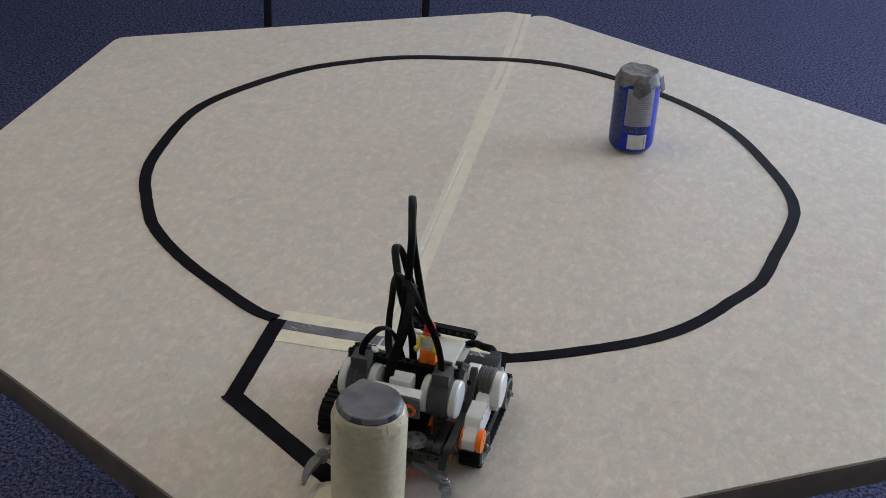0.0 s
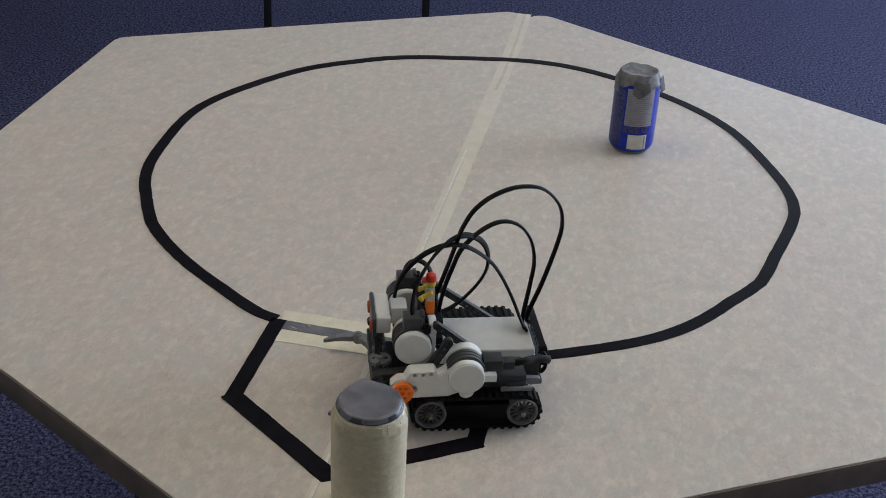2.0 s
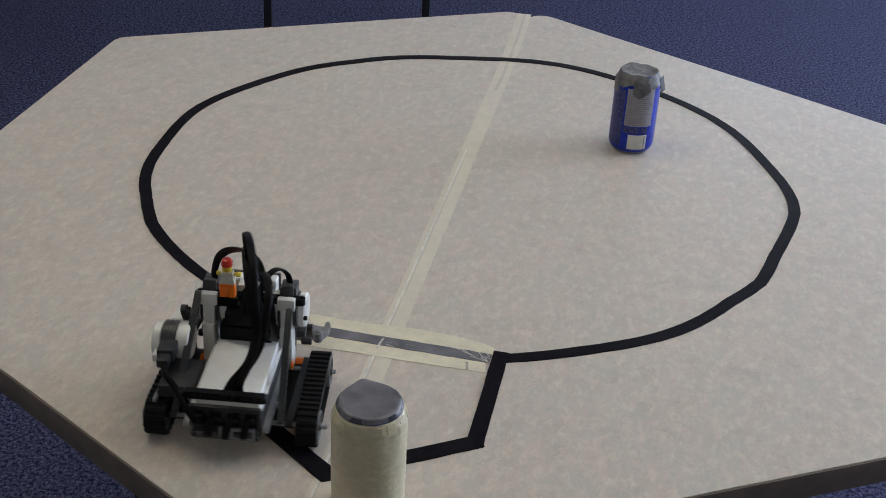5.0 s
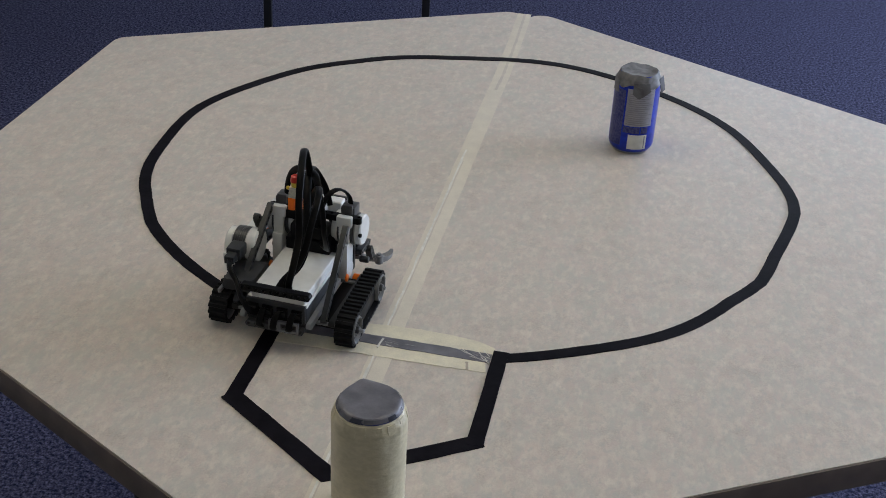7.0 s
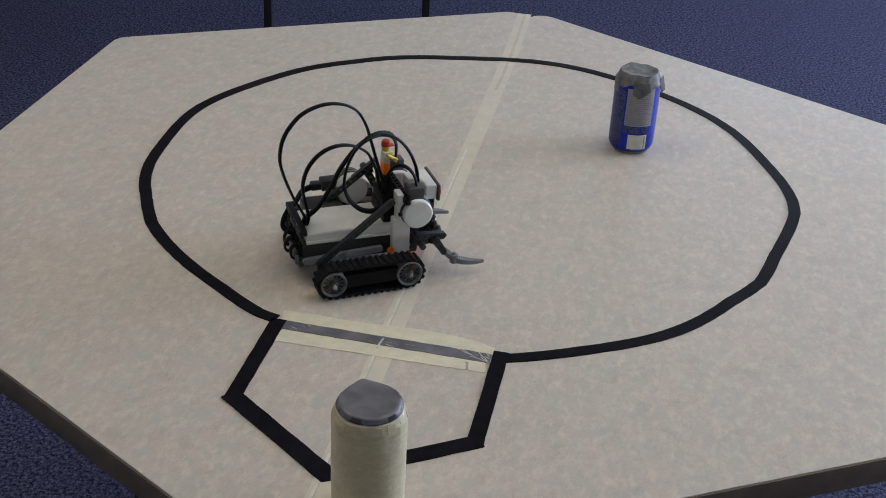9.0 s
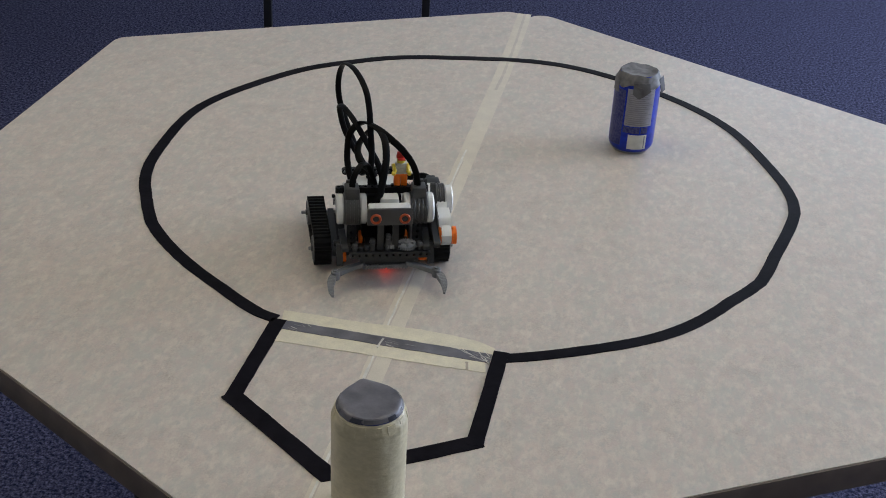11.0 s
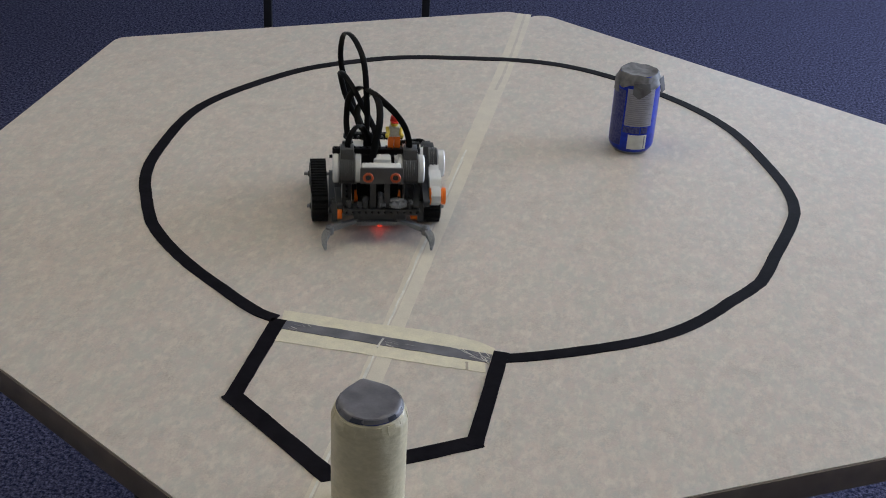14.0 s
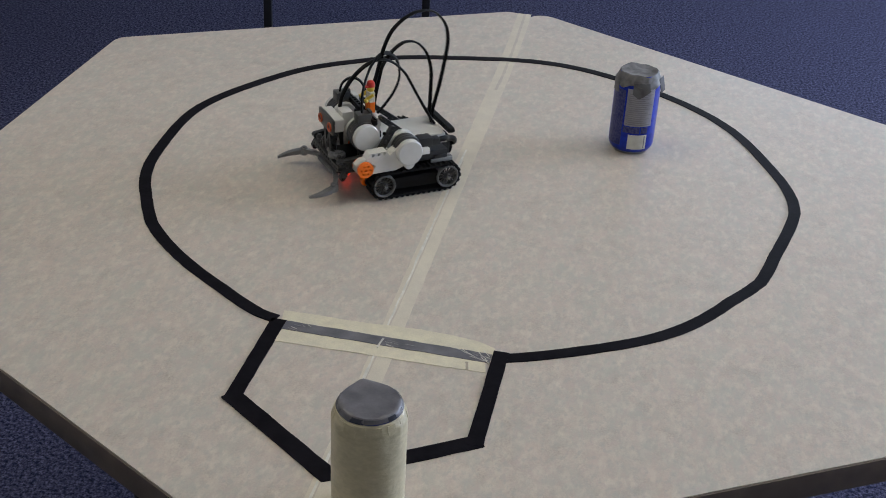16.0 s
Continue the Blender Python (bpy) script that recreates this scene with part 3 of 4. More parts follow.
def wrapped_can():
    c = thing("wrapped_can", "drink can wrapped in cream masking tape with grey duct tape top", "can", pose(-0.0560, 0.8811, TABLE))
    prof = [(0.024, 0.0), (0.028, 0.001), (0.0330, 0.010), (0.0337, 0.016)]
    for i in range(4):
        z = 0.018 + i * 0.022
        prof += [(0.0336, z), (0.0338, z + 0.0205), (0.0337, z + 0.0212)]
    prof += [(0.0337, 0.1055), (0.0335, 0.1070), (0.0332, 0.1085), (0.0327, 0.1103), (0.0320, 0.1122), (0.0313, 0.1142), (0.0304, 0.1160), (0.0285, 0.1168)]
    wrap = lathe(prof, 110)
    for v in wrap.verts:
        k = 1 + (0.012 + 0.03 * max(0.0, (v.co.z - 0.095) / 0.02)) * noise.noise(v.co * 70) + (0.006 + 0.022 * max(0.0, (v.co.z - 0.100) / 0.016)) * noise.noise(Vector((v.co.x * 260, v.co.y * 260, v.co.z * 90)))
        v.co.x, v.co.y = v.co.x * k, v.co.y * k
    part("tape_wrap", wrap, PAPERTAPE, c, "cream masking tape wound round the can")
    part("body", at(lathe([(0.024, 0.0), (0.0300, 0.002), (0.0298, 0.005), (0.0282, 0.008)], 40), 0, 0, 0.1105), NAVY, c, "dark blue can showing below the tape")
    part("tape_cap", cap(((0.010, 0.0), (0.0180, 0.0002), (0.0235, 0.0003), (0.0270, 0.0002), (0.0283, -0.0009), (0.0292, -0.0030), (0.0293, -0.0040)), 0.1222, 9, 0.0003, corner=radians(108)), GREYTAPE, c,
         "flat grey duct tape over the can top")
    rnd = random.Random(8)
    for i in range(9):
        a = -190 + i * 23 + rnd.uniform(-6, 6)
        pleat = patch(0.0334, a, a + rnd.uniform(9, 18), 0.1035 + rnd.uniform(0, 0.004), 0.1150, 0.0005, 6)
        lean = rnd.uniform(-5, 5)
        for v in pleat.verts:
            if v.co.z > 0.111:
                v.co.x, v.co.y = v.co.x * 0.935, v.co.y * 0.935
            else:
                turn = (math.atan2(v.co.y, v.co.x) - radians(a + 6) + math.pi) % (2 * math.pi) - math.pi
                v.co.z += 0.012 * abs(turn) + radians(lean) * turn * 0.05
        part("tape_pleat", pleat, PAPERTAPE, c, "pleat in the masking tape below the top")
    a = -200.0
    for i in range(11):
        span = 20 + rnd.uniform(-5, 6)
        fold = patch(0.0297, a, a + span, 0.1178 + rnd.uniform(-0.0006, 0.0008), 0.1216, 0.0004, 4)
        for v in fold.verts:
            if v.co.z > 0.1200:
                v.co.x, v.co.y = v.co.x * 0.938, v.co.y * 0.938
        part("tape_flap", fold, (NAVYFOIL, GREYTAPE, DARKTAPE)[i * 2 % 3], c, "folded flap of grey duct tape")
        a += span + rnd.uniform(0.3, 1.5)


# ---- the toy robot ----
WX, WY, WZ = 0.0464, 0.0822, 0.0205
TRACK_SET = {1: pose(0, -0.0010, 0), -1: pose(-0.0026, -0.0014, 0, 0, 0, 1.85)}  # the loosely mounted tracks
ROWS = [
    (0, -0.0165, 1.0178, -104.8), (0.35, -0.0165, 1.0178, -104.8), (0.5, -0.0110, 1.0366, -104.8),
    (1, -0.0001, 1.1079, -104.2), (1.2, 0.0044, 1.1143, -105.2), (1.3, 0.0107, 1.1122, -117.1),
    (1.4, 0.0143, 1.1078, -128.3), (1.5, 0.0177, 1.1028, -138.1), (1.6, 0.0220, 1.0972, -149.0),
    (1.8, 0.0271, 1.0894, -163.9), (2, 0.0311, 1.0862, -171.7), (2.15, 0.0311, 1.0862, -172.4),
    (2.5, -0.0083, 1.0798, -172.5), (3, -0.0636, 1.0704, -173.4), (3.5, -0.1189, 1.0611, -173.3),
    (3.65, -0.1345, 1.0585, -173.8), (3.8, -0.1451, 1.0550, -178.2), (4, -0.1422, 1.0474, -192.9),
    (4.2, -0.1423, 1.0375, -209.0), (4.5, -0.1617, 1.0272, -232.5), (4.8, -0.1805, 1.0210, -256.0),
    (5.1, -0.2005, 1.0204, -279.0), (5.25, -0.2046, 1.0210, -283.4), (5.6, -0.2046, 1.0210, -283.4),
    (6.3, -0.1812, 1.1145, -283.4), (6.5, -0.1755, 1.1493, -283.6), (6.7, -0.1676, 1.1783, -283.6),
    (7, -0.1608, 1.2087, -283.9), (7.08, -0.1608, 1.2097, -284.5), (7.2, -0.1628, 1.2142, -290.9),
    (7.5, -0.1614, 1.2264, -302.2), (7.7, -0.1410, 1.2628, -303.0), (8, -0.1227, 1.2912, -302.3),
    (8.2, -0.1173, 1.3034, -304.9), (8.5, -0.1142, 1.3133, -315.8), (8.7, -0.1163, 1.3194, -327.8),
    (9, -0.1102, 1.3300, -339.3), (9.2, -0.1130, 1.3371, -349.7), (9.6, -0.1127, 1.3508, -372.0),
    (10, -0.1075, 1.3631, -394.0), (10.4, -0.0983, 1.3723, -415.5), (10.8, -0.0870, 1.3775, -436.0),
    (10.95, -0.0841, 1.3780, -440.8), (11.3, -0.0774, 1.3321, -440.8), (11.5, -0.0725, 1.3087, -440.3),
    (12, -0.0615, 1.2645, -443.1), (12.3, -0.0545, 1.2301, -442.6), (12.5, -0.0515, 1.2081, -442.2),
    (13, -0.0627, 1.2754, -443.0), (13.5, -0.0764, 1.3758, -444.4), (14, -0.0948, 1.4810, -443.8),
    (14.5, -0.1094, 1.5756, -444.4), (14.8, -0.1150, 1.5994, -443.5), (15, -0.1137, 1.5994, -450.1),
    (15.2, -0.1088, 1.6019, -457.7), (15.5, -0.0960, 1.5984, -476.4), (15.7, -0.0892, 1.5923, -490.2),
    (16, -0.0771, 1.5849, -513.5),
]
# time, lean to the robot's left and forwards, in degrees
SWAY = [(0, -1.4, 0), (0.5, -0.7, 0), (1, 1.0, 0), (1.5, 0, 0.4), (2, 0.2, 0.6), (3.5, 0.9, 0), (4.2, 0.6, 0.4), (6.5, 0.4, 0), (9, 0.6, 0.4), (9.2, 0.6, 0.4), (11.3, -3.2, 0), (12.5, -2.1, 0), (13.5, -2.6, 0), (14.5, -3.8, 0), (15, -2.4, 0.3), (15.5, -0.3, 0.8), (16, 0, 1.7)]


def toothed(r, teeth, depth):
    out = []
    for i in range(teeth):
        a = 2 * math.pi * i / teeth
        for f, rr in ((-0.25, r - depth), (-0.12, r), (0.12, r), (0.25, r - depth)):
            b = a + f * 2 * math.pi / teeth
            out.append((rr * math.cos(b), rr * math.sin(b)))
    return out


def track_belt(y0, y1):
    """A rubber track with cross lugs round the two wheels."""
    r = WZ - 0.0022
    per = 2 * (2 * WX) + 2 * math.pi * r

    def path(s):
        s %= per
        if s < 2 * WX:
            return Vector((-WX + s, 0, WZ + r)), Vector((0, 0, 1))
        s -= 2 * WX
        if s < math.pi * r:
            a = math.pi / 2 - s / r
            return Vector((WX + r * math.cos(a), 0, WZ + r * math.sin(a))), Vector((math.cos(a), 0, math.sin(a)))
        s -= math.pi * r
        if s < 2 * WX:
            return Vector((WX - s, 0, WZ - r)), Vector((0, 0, -1))
        s -= 2 * WX
        a = -math.pi / 2 - s / r
        return Vector((-WX + r * math.cos(a), 0, WZ + r * math.sin(a))), Vector((math.cos(a), 0, math.sin(a)))

    bm = bmesh.new()
    n = 38
    rings = []
    for i in range(n):
        for f, h in ((0.0, 0.0), (0.12, 0.0021), (0.5, 0.0021), (0.62, 0.0)):
            p, u = path((i + f) * per / n)
            rings.append([bm.verts.new((q.x, y, q.z)) for q, y in ((p + u * h, y0), (p + u * h, y1), (p - u * 0.0022, y1), (p - u * 0.0022, y0))])
    for a, b in zip(rings, rings[1:] + rings[:1]):
        for j in range(4):
            bm.faces.new((a[j], a[(j + 1) % 4], b[(j + 1) % 4], b[j]))
    bmesh.ops.recalc_face_normals(bm, faces=bm.faces[:])
    return bm


def wheel_mesh():
    """A spoked wheel, its axle along y, its outer face towards +y."""
    gaps = []
    for i in range(14):
        a0, a1 = 2 * math.pi * (i + 0.20) / 14, 2 * math.pi * (i + 0.80) / 14
        gaps.append([(rr * math.cos(a), rr * math.sin(a)) for rr, a in ((0.0122, a0), (0.0122, a1), (0.0056, (a0 + a1) / 2 + 0.06), (0.0056, (a0 + a1) / 2 - 0.06))])
    web = plate(circle(0.0136, 32), gaps, -0.0035, -0.0015)
    web = put(web, Matrix.Rotation(radians(-90), 4, "X"))
    ring = lathe([(0.0132, -0.018), (0.0158, -0.018), (0.0158, 0.0010), (0.0154, 0.0020), (0.0142, 0.0020), (0.0132, 0.0), (0.0132, -0.018)], 32, "Y", cap=False)
    hub = cyl(0.0042, -0.002, 0.0036, "Y", 16)
    return ring, merge(web, hub)


def ribbed(r, a, b, n):
    """A drum along y with n shallow ribs."""
    w = (b - a) / n
    prof = [(r * 0.6, a)]
    for k in range(n):
        e = r + 0.0005 * (k % 2)
        prof += [(e - 0.0003, a + w * k), (e, a + w * (k + 0.15)), (e, a + w * (k + 0.85)), (e - 0.0003, a + w * (k + 1) - 0.00001)]
    return lathe(prof + [(r * 0.6, b)], 36, "Y")


def motor(parent, where):
    """A motor standing on its output end: drum on top along y, arm down to the orange output hub."""
    s = 1 if where > 0 else -1
    m = part("motor", merge(box(0.036, 0.058, where - 0.0066, where + 0.0066, 0.028, 0.074, 0.003), box(0.040, 0.056, where - 0.006, where + 0.006, 0.070, 0.098, 0.002),
                            box(0.040, 0.048, where - 0.009, where + 0.009, 0.094, 0.107, 0.0015), at(cyl(0.010, -0.0068, 0.0068, "Y"), 0.048, where, 0.037)), WHITE, parent,
             "white motor housing")
    o = where + s * 0.0180
    i = where - s * 0.0175
    part("end_cap", at(cyl(0.0182, min(where + s * 0.0095, o), max(where + s * 0.0095, o), "Y", 36, 0.0016), 0.0635, 0, 0.083), WHITE, m, "round white motor end cap")
    part("end_cap", at(cyl(0.0182, min(where - s * 0.0095, i), max(where - s * 0.0095, i), "Y", 36, 0.0016), 0.0635, 0, 0.083), WHITE, m)
    part("motor_drum", at(ribbed(0.0190, where - 0.0096, where + 0.0096, 8), 0.0635, 0, 0.083), MIDGREY, m, "ribbed dark grey motor drum")
    part("cable_socket", merge(box(0.054, 0.073, where - 0.0085, where + 0.0085, 0.096, 0.113, 0.002), box(0.052, 0.056, where - 0.006, where + 0.006, 0.100, 0.116, 0.001)), MIDGREY, m)
    part("output_hub", at(cyl(0.0085, min(where - s * 0.010, where - s * 0.0145), max(where - s * 0.010, where - s * 0.0145), "Y", 20), 0.049, 0, 0.036), ORANGE, m, "orange output hub")
    part("output_hub", at(cyl(0.0046, min(where + s * 0.0060, where + s * 0.0085), max(where + s * 0.0060, where + s * 0.0085), "Y", 20), 0.0335, 0, 0.0335), ORANGE, m)
    part("axle_pin", at(cyl(0.0024, min(o, o + s * 0.004), max(o, o + s * 0.004), "Y", 10), 0.040, 0, 0.088), BLACK, m)


def side_motor(parent):
    """The third motor, lying along the side with its orange hub in front."""
    bodyx = [(-0.004, 0.058), (0.012, 0.048), (0.030, 0.041), (0.080, 0.040), (0.087, 0.047), (0.087, 0.056), (0.080, 0.062), (0.040, 0.067), (0.025, 0.078), (0.004, 0.080)]
    b = put(plate(bodyx, [circle(0.0028, 10, 0.064, 0.0515)], -0.0065, 0.0065), Matrix.Translation((0, 0.0735, 0)) @ Matrix.Rotation(radians(90), 4, "X"))
    bmesh.ops.bevel(b, geom=[e for e in b.edges if len(e.link_faces) == 2 and e.calc_face_angle(0) > 1.2], offset=0.0012, segments=2, affect="EDGES")
    m = part("side_motor", b, WHITE, parent, "white motor lying along the side")
    brk = [(0.0390, 0.0610), (0.0425, 0.0700), (0.0445, 0.0720), (0.0668, 0.0714), (0.0695, 0.0698), (0.0745, 0.0590)]
    hs = [circle(0.0020, 10, 0.0480, 0.0690), circle(0.0020, 10, 0.0558, 0.0686), circle(0.0020, 10, 0.0636, 0.0682)]
    part("bracket", put(plate(brk, hs, -0.0075, 0.0075), Matrix.Translation((0, 0.0735, 0)) @ Matrix.Rotation(radians(90), 4, "X")), WHITE, m, "white bracket with three holes")
    part("end_cap", at(cyl(0.0180, 0.0785, 0.0885, "Y", 36, 0.0016), 0.0132, 0, 0.067), WHITE, m, "round white motor end cap")
    part("end_cap", at(cyl(0.0196, 0.0510, 0.0640, "Y", 36, 0.0016), 0.0132, 0, 0.068), WHITE, m)
    part("motor_drum", at(ribbed(0.0190, 0.064, 0.0785, 6), 0.0132, 0, 0.068), MIDGREY, m, "ribbed dark grey motor drum")
    part("end_tab", merge(box(-0.017, -0.002, 0.076, 0.084, 0.060, 0.068, 0.001), at(cyl(0.0075, 0.0775, 0.0850, "Y", 24), 0.0125, 0, 0.0495)), WHITE, m)
    part("cable_socket", merge(box(-0.024, -0.004, 0.060, 0.077, 0.066, 0.080, 0.002), box(-0.036, -0.022, 0.063, 0.074, 0.067, 0.076, 0.001)), DARKGREY, m)
    holes = [circle(0.0016, 8, 0.0062 * math.cos(k * math.pi / 3), 0.0062 * math.sin(k * math.pi / 3)) for k in range(6)] + [circle(0.0022, 8)]
    disc = put(plate(circle(0.0110, 28), holes, -0.0022, 0.0022), Matrix.Translation((0.0757, 0.0838, 0.0508)) @ Matrix.Rotation(radians(90), 4, "X"))
    part("output_hub", merge(disc, at(cyl(0.0098, 0.0795, 0.0822, "Y", 24), 0.0757, 0, 0.0508)), ORANGE, m, "round orange output hub with holes")
    part("output_hub", at(cyl(0.0112, 0.0654, 0.0680, "Y", 24), 0.0757, 0, 0.0505), ORANGE, m, "orange output hub")


def claw_mesh(s):
    """A curved grey gripper claw with cross ridges."""
    n = 32
    bm = bmesh.new()
    rings = []
    for i in range(n + 1):
        t = i / n
        cx = 0.1080 + 0.0392 * t
        cy = 0.0600 + 0.0045 * t + 0.0040 * math.sin(math.pi * t)
        w = 0.0008 + 0.0047 * (1 - t) ** 0.55 * min(1.0, 0.40 + 2.0 * t)
        h = 0.0036 * (1 - 0.65 * t) + (0.0006 if i % 2 else 0.0)
        z = 0.0195 - 0.006 * t
        d = Vector((0.0380, 0.0045 + 0.0040 * math.pi * math.cos(math.pi * t), 0)).normalized()
        nr = Vector((-d.y, d.x, 0))
        c = Vector((cx, cy, z))
        rings.append([bm.verts.new((q.x, s * q.y, q.z)) for q in (c + nr * w + Vector((0, 0, h)), c - nr * w + Vector((0, 0, h)), c - nr * w * 0.9 - Vector((0, 0, h)), c + nr * w * 0.9 - Vector((0, 0, h)))])
    for a, b in zip(rings, rings[1:]):
        for j in range(4):
            bm.faces.new((a[j], a[(j + 1) % 4], b[(j + 1) % 4], b[j]))
    bm.faces.new(rings[0])
    bm.faces.new(rings[-1])
    bmesh.ops.recalc_face_normals(bm, faces=bm.faces[:])
    return bm


def figure_mesh():
    """A small stud-footed toy figure with a cap."""
    def col(bm, k):
        for f in bm.faces:
            f.material_index = k
        return bm
    legs = merge(box(-0.004, 0.004, -0.0078, -0.0003, 0, 0.0125, 0.0008), box(-0.004, 0.004, 0.0003, 0.0078, 0, 0.0125, 0.0008), box(-0.0042, 0.0042, -0.0078, 0.0078, 0.012, 0.0155, 0.0008))
    torso = bmesh.new()
    bmesh.ops.create_cube(torso, size=1.0)
    for v in torso.verts:
        w = 0.0078 if v.co.z < 0 else 0.0058
        v.co = Vector((v.co.x * 0.0078, math.copysign(w, v.co.y), 0.0155 if v.co.z < 0 else 0.0285))
    arms = merge(*[put(cyl(0.0023, -0.0060, 0.0060, "Z", 10), Matrix.Translation((0.0042, s * 0.0083, 0.0235)) @ pose(0, 0, 0, -s * 8, -58, 0)) for s in (-1, 1)],
                 *[put(cyl(0.0025, -0.0026, 0.0026, "Z", 10), Matrix.Translation((0.0100, s * 0.0092, 0.0198)) @ pose(0, 0, 0, 0, 30, 0)) for s in (-1, 1)])
    head = at(lathe([(0.003, 0), (0.0048, 0.001), (0.0051, 0.003), (0.0051, 0.0065), (0.0042, 0.0085)], 16), 0, 0, 0.0288)
    capm = merge(at(lathe([(0.0056, 0), (0.0056, 0.003), (0.0048, 0.0068), (0.002, 0.0085)], 16), 0, 0, 0.0355), box(0.003, 0.0095, -0.0045, 0.0045, 0.0355, 0.0368, 0.0005))
    out = []
    for bm, k in ((legs, 0), (torso, 1), (arms, 2), (head, 2), (capm, 3)):
        out.append(col(bm, k))
    return at(merge(*out), 0.0447, 0.0206, 0.1045)


def robot():
    r = thing("toy_robot", "tracked robot of white and grey plastic building parts with black cables", "toy robot", Matrix())
    # tracks and wheels
    for s in (-1, 1):
        part("track", put(track_belt(min(s * 0.0622, s * 0.0828), max(s * 0.0622, s * 0.0828)), TRACK_SET[s]), RUBBER, r, "black rubber track with cross lugs")
        part("track_frame", put(box(-0.042, 0.042, min(s * 0.064, s * 0.080), max(s * 0.064, s * 0.080), 0.012, 0.029, 0.001), TRACK_SET[s]), BLACK, r)
    wheels = []
    ring, web = wheel_mesh()
    me, me2 = finish(ring, WHEELGREY, "wheel"), finish(web, MIDGREY, "spokes")
    axle = finish(merge(box(-0.0022, 0.0022, -0.012, 0.0066, -0.0008, 0.0008, 0.0003), box(-0.0008, 0.0008, -0.012, 0.0066, -0.0022, 0.0022, 0.0003)), LIGHTGREY, "axle")
    for sx in (1, -1):
        for s in (1, -1):
            w = new("wheel", me)
            w.parent = r
            w.matrix_basis = TRACK_SET[s] @ pose(sx * WX, s * WY, WZ, 0, 0, 0 if s > 0 else 180)
            tagged(w, "light grey spoked plastic wheel")
            a = new("axle", axle)
            a.parent = w
            b = new("spokes", me2)
            b.parent = w
            wheels.append((w, sx, s))
    part("axle_rod", at(cyl(0.0024, -0.094, 0.060, "Y", 10), -WX, 0, WZ), LIGHTGREY, r)
    part("axle_rod", at(cyl(0.0024, -0.062, 0.062, "Y", 10), WX, 0, WZ), LIGHTGREY, r)
    # control brick
    b = part("control_brick", merge(box(-0.068, 0.040, -0.035, 0.034, 0.024, 0.0500, 0.0025), box(-0.0705, -0.066, -0.034, 0.034, 0.030, 0.052, 0.001)), DARKGREY, r, "dark grey computer brick body")
    part("top_shell", merge(box(-0.0655, 0.040, -0.0325, 0.0300, 0.0495, 0.0612, 0.0028, 3), box(-0.0665, 0.040, -0.0352, 0.0342, 0.0485, 0.0520, 0.0008)), WHITE, b, "white upper shell of the computer brick")
    for k in range(4):
        y = -0.0255 + 0.017 * k
        part("socket", merge(box(-0.0730, -0.0700, y - 0.006, y + 0.006, 0.032, 0.035, 0.0005), box(-0.0730, -0.0700, y - 0.006, y + 0.006, 0.044, 0.047, 0.0005),
                             box(-0.0730, -0.0700, y - 0.006, y - 0.004, 0.035, 0.044, 0.0003), box(-0.0730, -0.0700, y + 0.004, y + 0.006, 0.035, 0.044, 0.0003)), BLACK, b)
    part("rear_bar", beam((-0.0705, -0.0375, 0.0665), (-0.0705, 0.0360, 0.0665), (1, 0, 0), 0.0039), BLACK, r, "black beam across the rear")
    part("rear_bumper", merge(beam((-0.071, -0.030, 0.0215), (-0.071, 0.030, 0.0215), (1, 0, 0)), beam((-0.064, -0.030, 0.0225), (-0.064, 0.030, 0.0225), (0, 0, 1))), MIDGREY, r, "grey beam below the brick")
    hole = [[(y - 0.0034, z) for y, z in ((-0.0, 0.0), (0.0068, 0.0), (0.0068, 0.0068), (0.0, 0.0068))]]
    for y in (-0.0235, -0.0120, -0.0005):
        rim_plate = plate([(-0.0056, -0.0028), (0.0056, -0.0028), (0.0056, 0.0095), (-0.0056, 0.0095)], hole, 0.0, 0.0034)
        part("socket_frame", put(rim_plate, Matrix.Translation((-0.0782, y, 0.0240)) @ Matrix(((0, 0, 1, 0), (1, 0, 0, 0), (0, 1, 0, 0), (0, 0, 0, 1)))), CLAWGREY, r, "grey square socket frame at the rear")
    # beams on both sides
    for s in (-1, 1):
        part("side_beam", beam((-0.068, s * 0.0385, 0.0285), (0.022, s * 0.0385, 0.0340), (0, 1, 0), 0.0038, 0.0056, hole=0), LIGHTGREY, r, "light grey beam along the brick")
        low, high = ((-0.0520, 0.0530, 0.0330), (0.0410, 0.0500, 0.1060)) if s > 0 else ((-0.0545, -0.0500, 0.0300), (0.0340, -0.0430, 0.0970))
        part("diagonal_beam", beam(low, high, (0, 1, 0), 0.0036, 0.0062, hole=0.0016), DARKGREY, r, "dark grey diagonal brace")
        # black plate added to darken the gap between brick and track
        part("dark_gap_plate", box(-0.046, 0.056, min(s * 0.0362, s * 0.0610), max(s * 0.0362, s * 0.0610), 0.0150, 0.0195, 0.0008), BLACK, r)
        part("track_guard", beam((-0.046, s * 0.0570, 0.0215), (0.060, s * 0.0570, 0.0215), (0, 1, 0), 0.0040), DARKGREY, r)
        for x in (-0.046, -0.030):
            part("connector_pin", at(cyl(0.0036, min(s * 0.041, s * 0.0450), max(s * 0.041, s * 0.0450), "Y", 12), x + 0.012, 0, 0.0325 + (x + 0.046) * 0.06), LIGHTGREY, r)
    part("side_block", merge(box(-0.0500, -0.0020, 0.0360, 0.0700, 0.0430, 0.0570, 0.002), box(-0.0480, -0.0300, 0.0640, 0.0720, 0.0418, 0.0500, 0.0012)), DARKGREY, r, "dark grey block beside the computer brick")
    part("side_strip", box(-0.0560, -0.0240, 0.0706, 0.0740, 0.0405, 0.0452, 0.0008), LIGHTGREY, r, "light grey strip over the track")
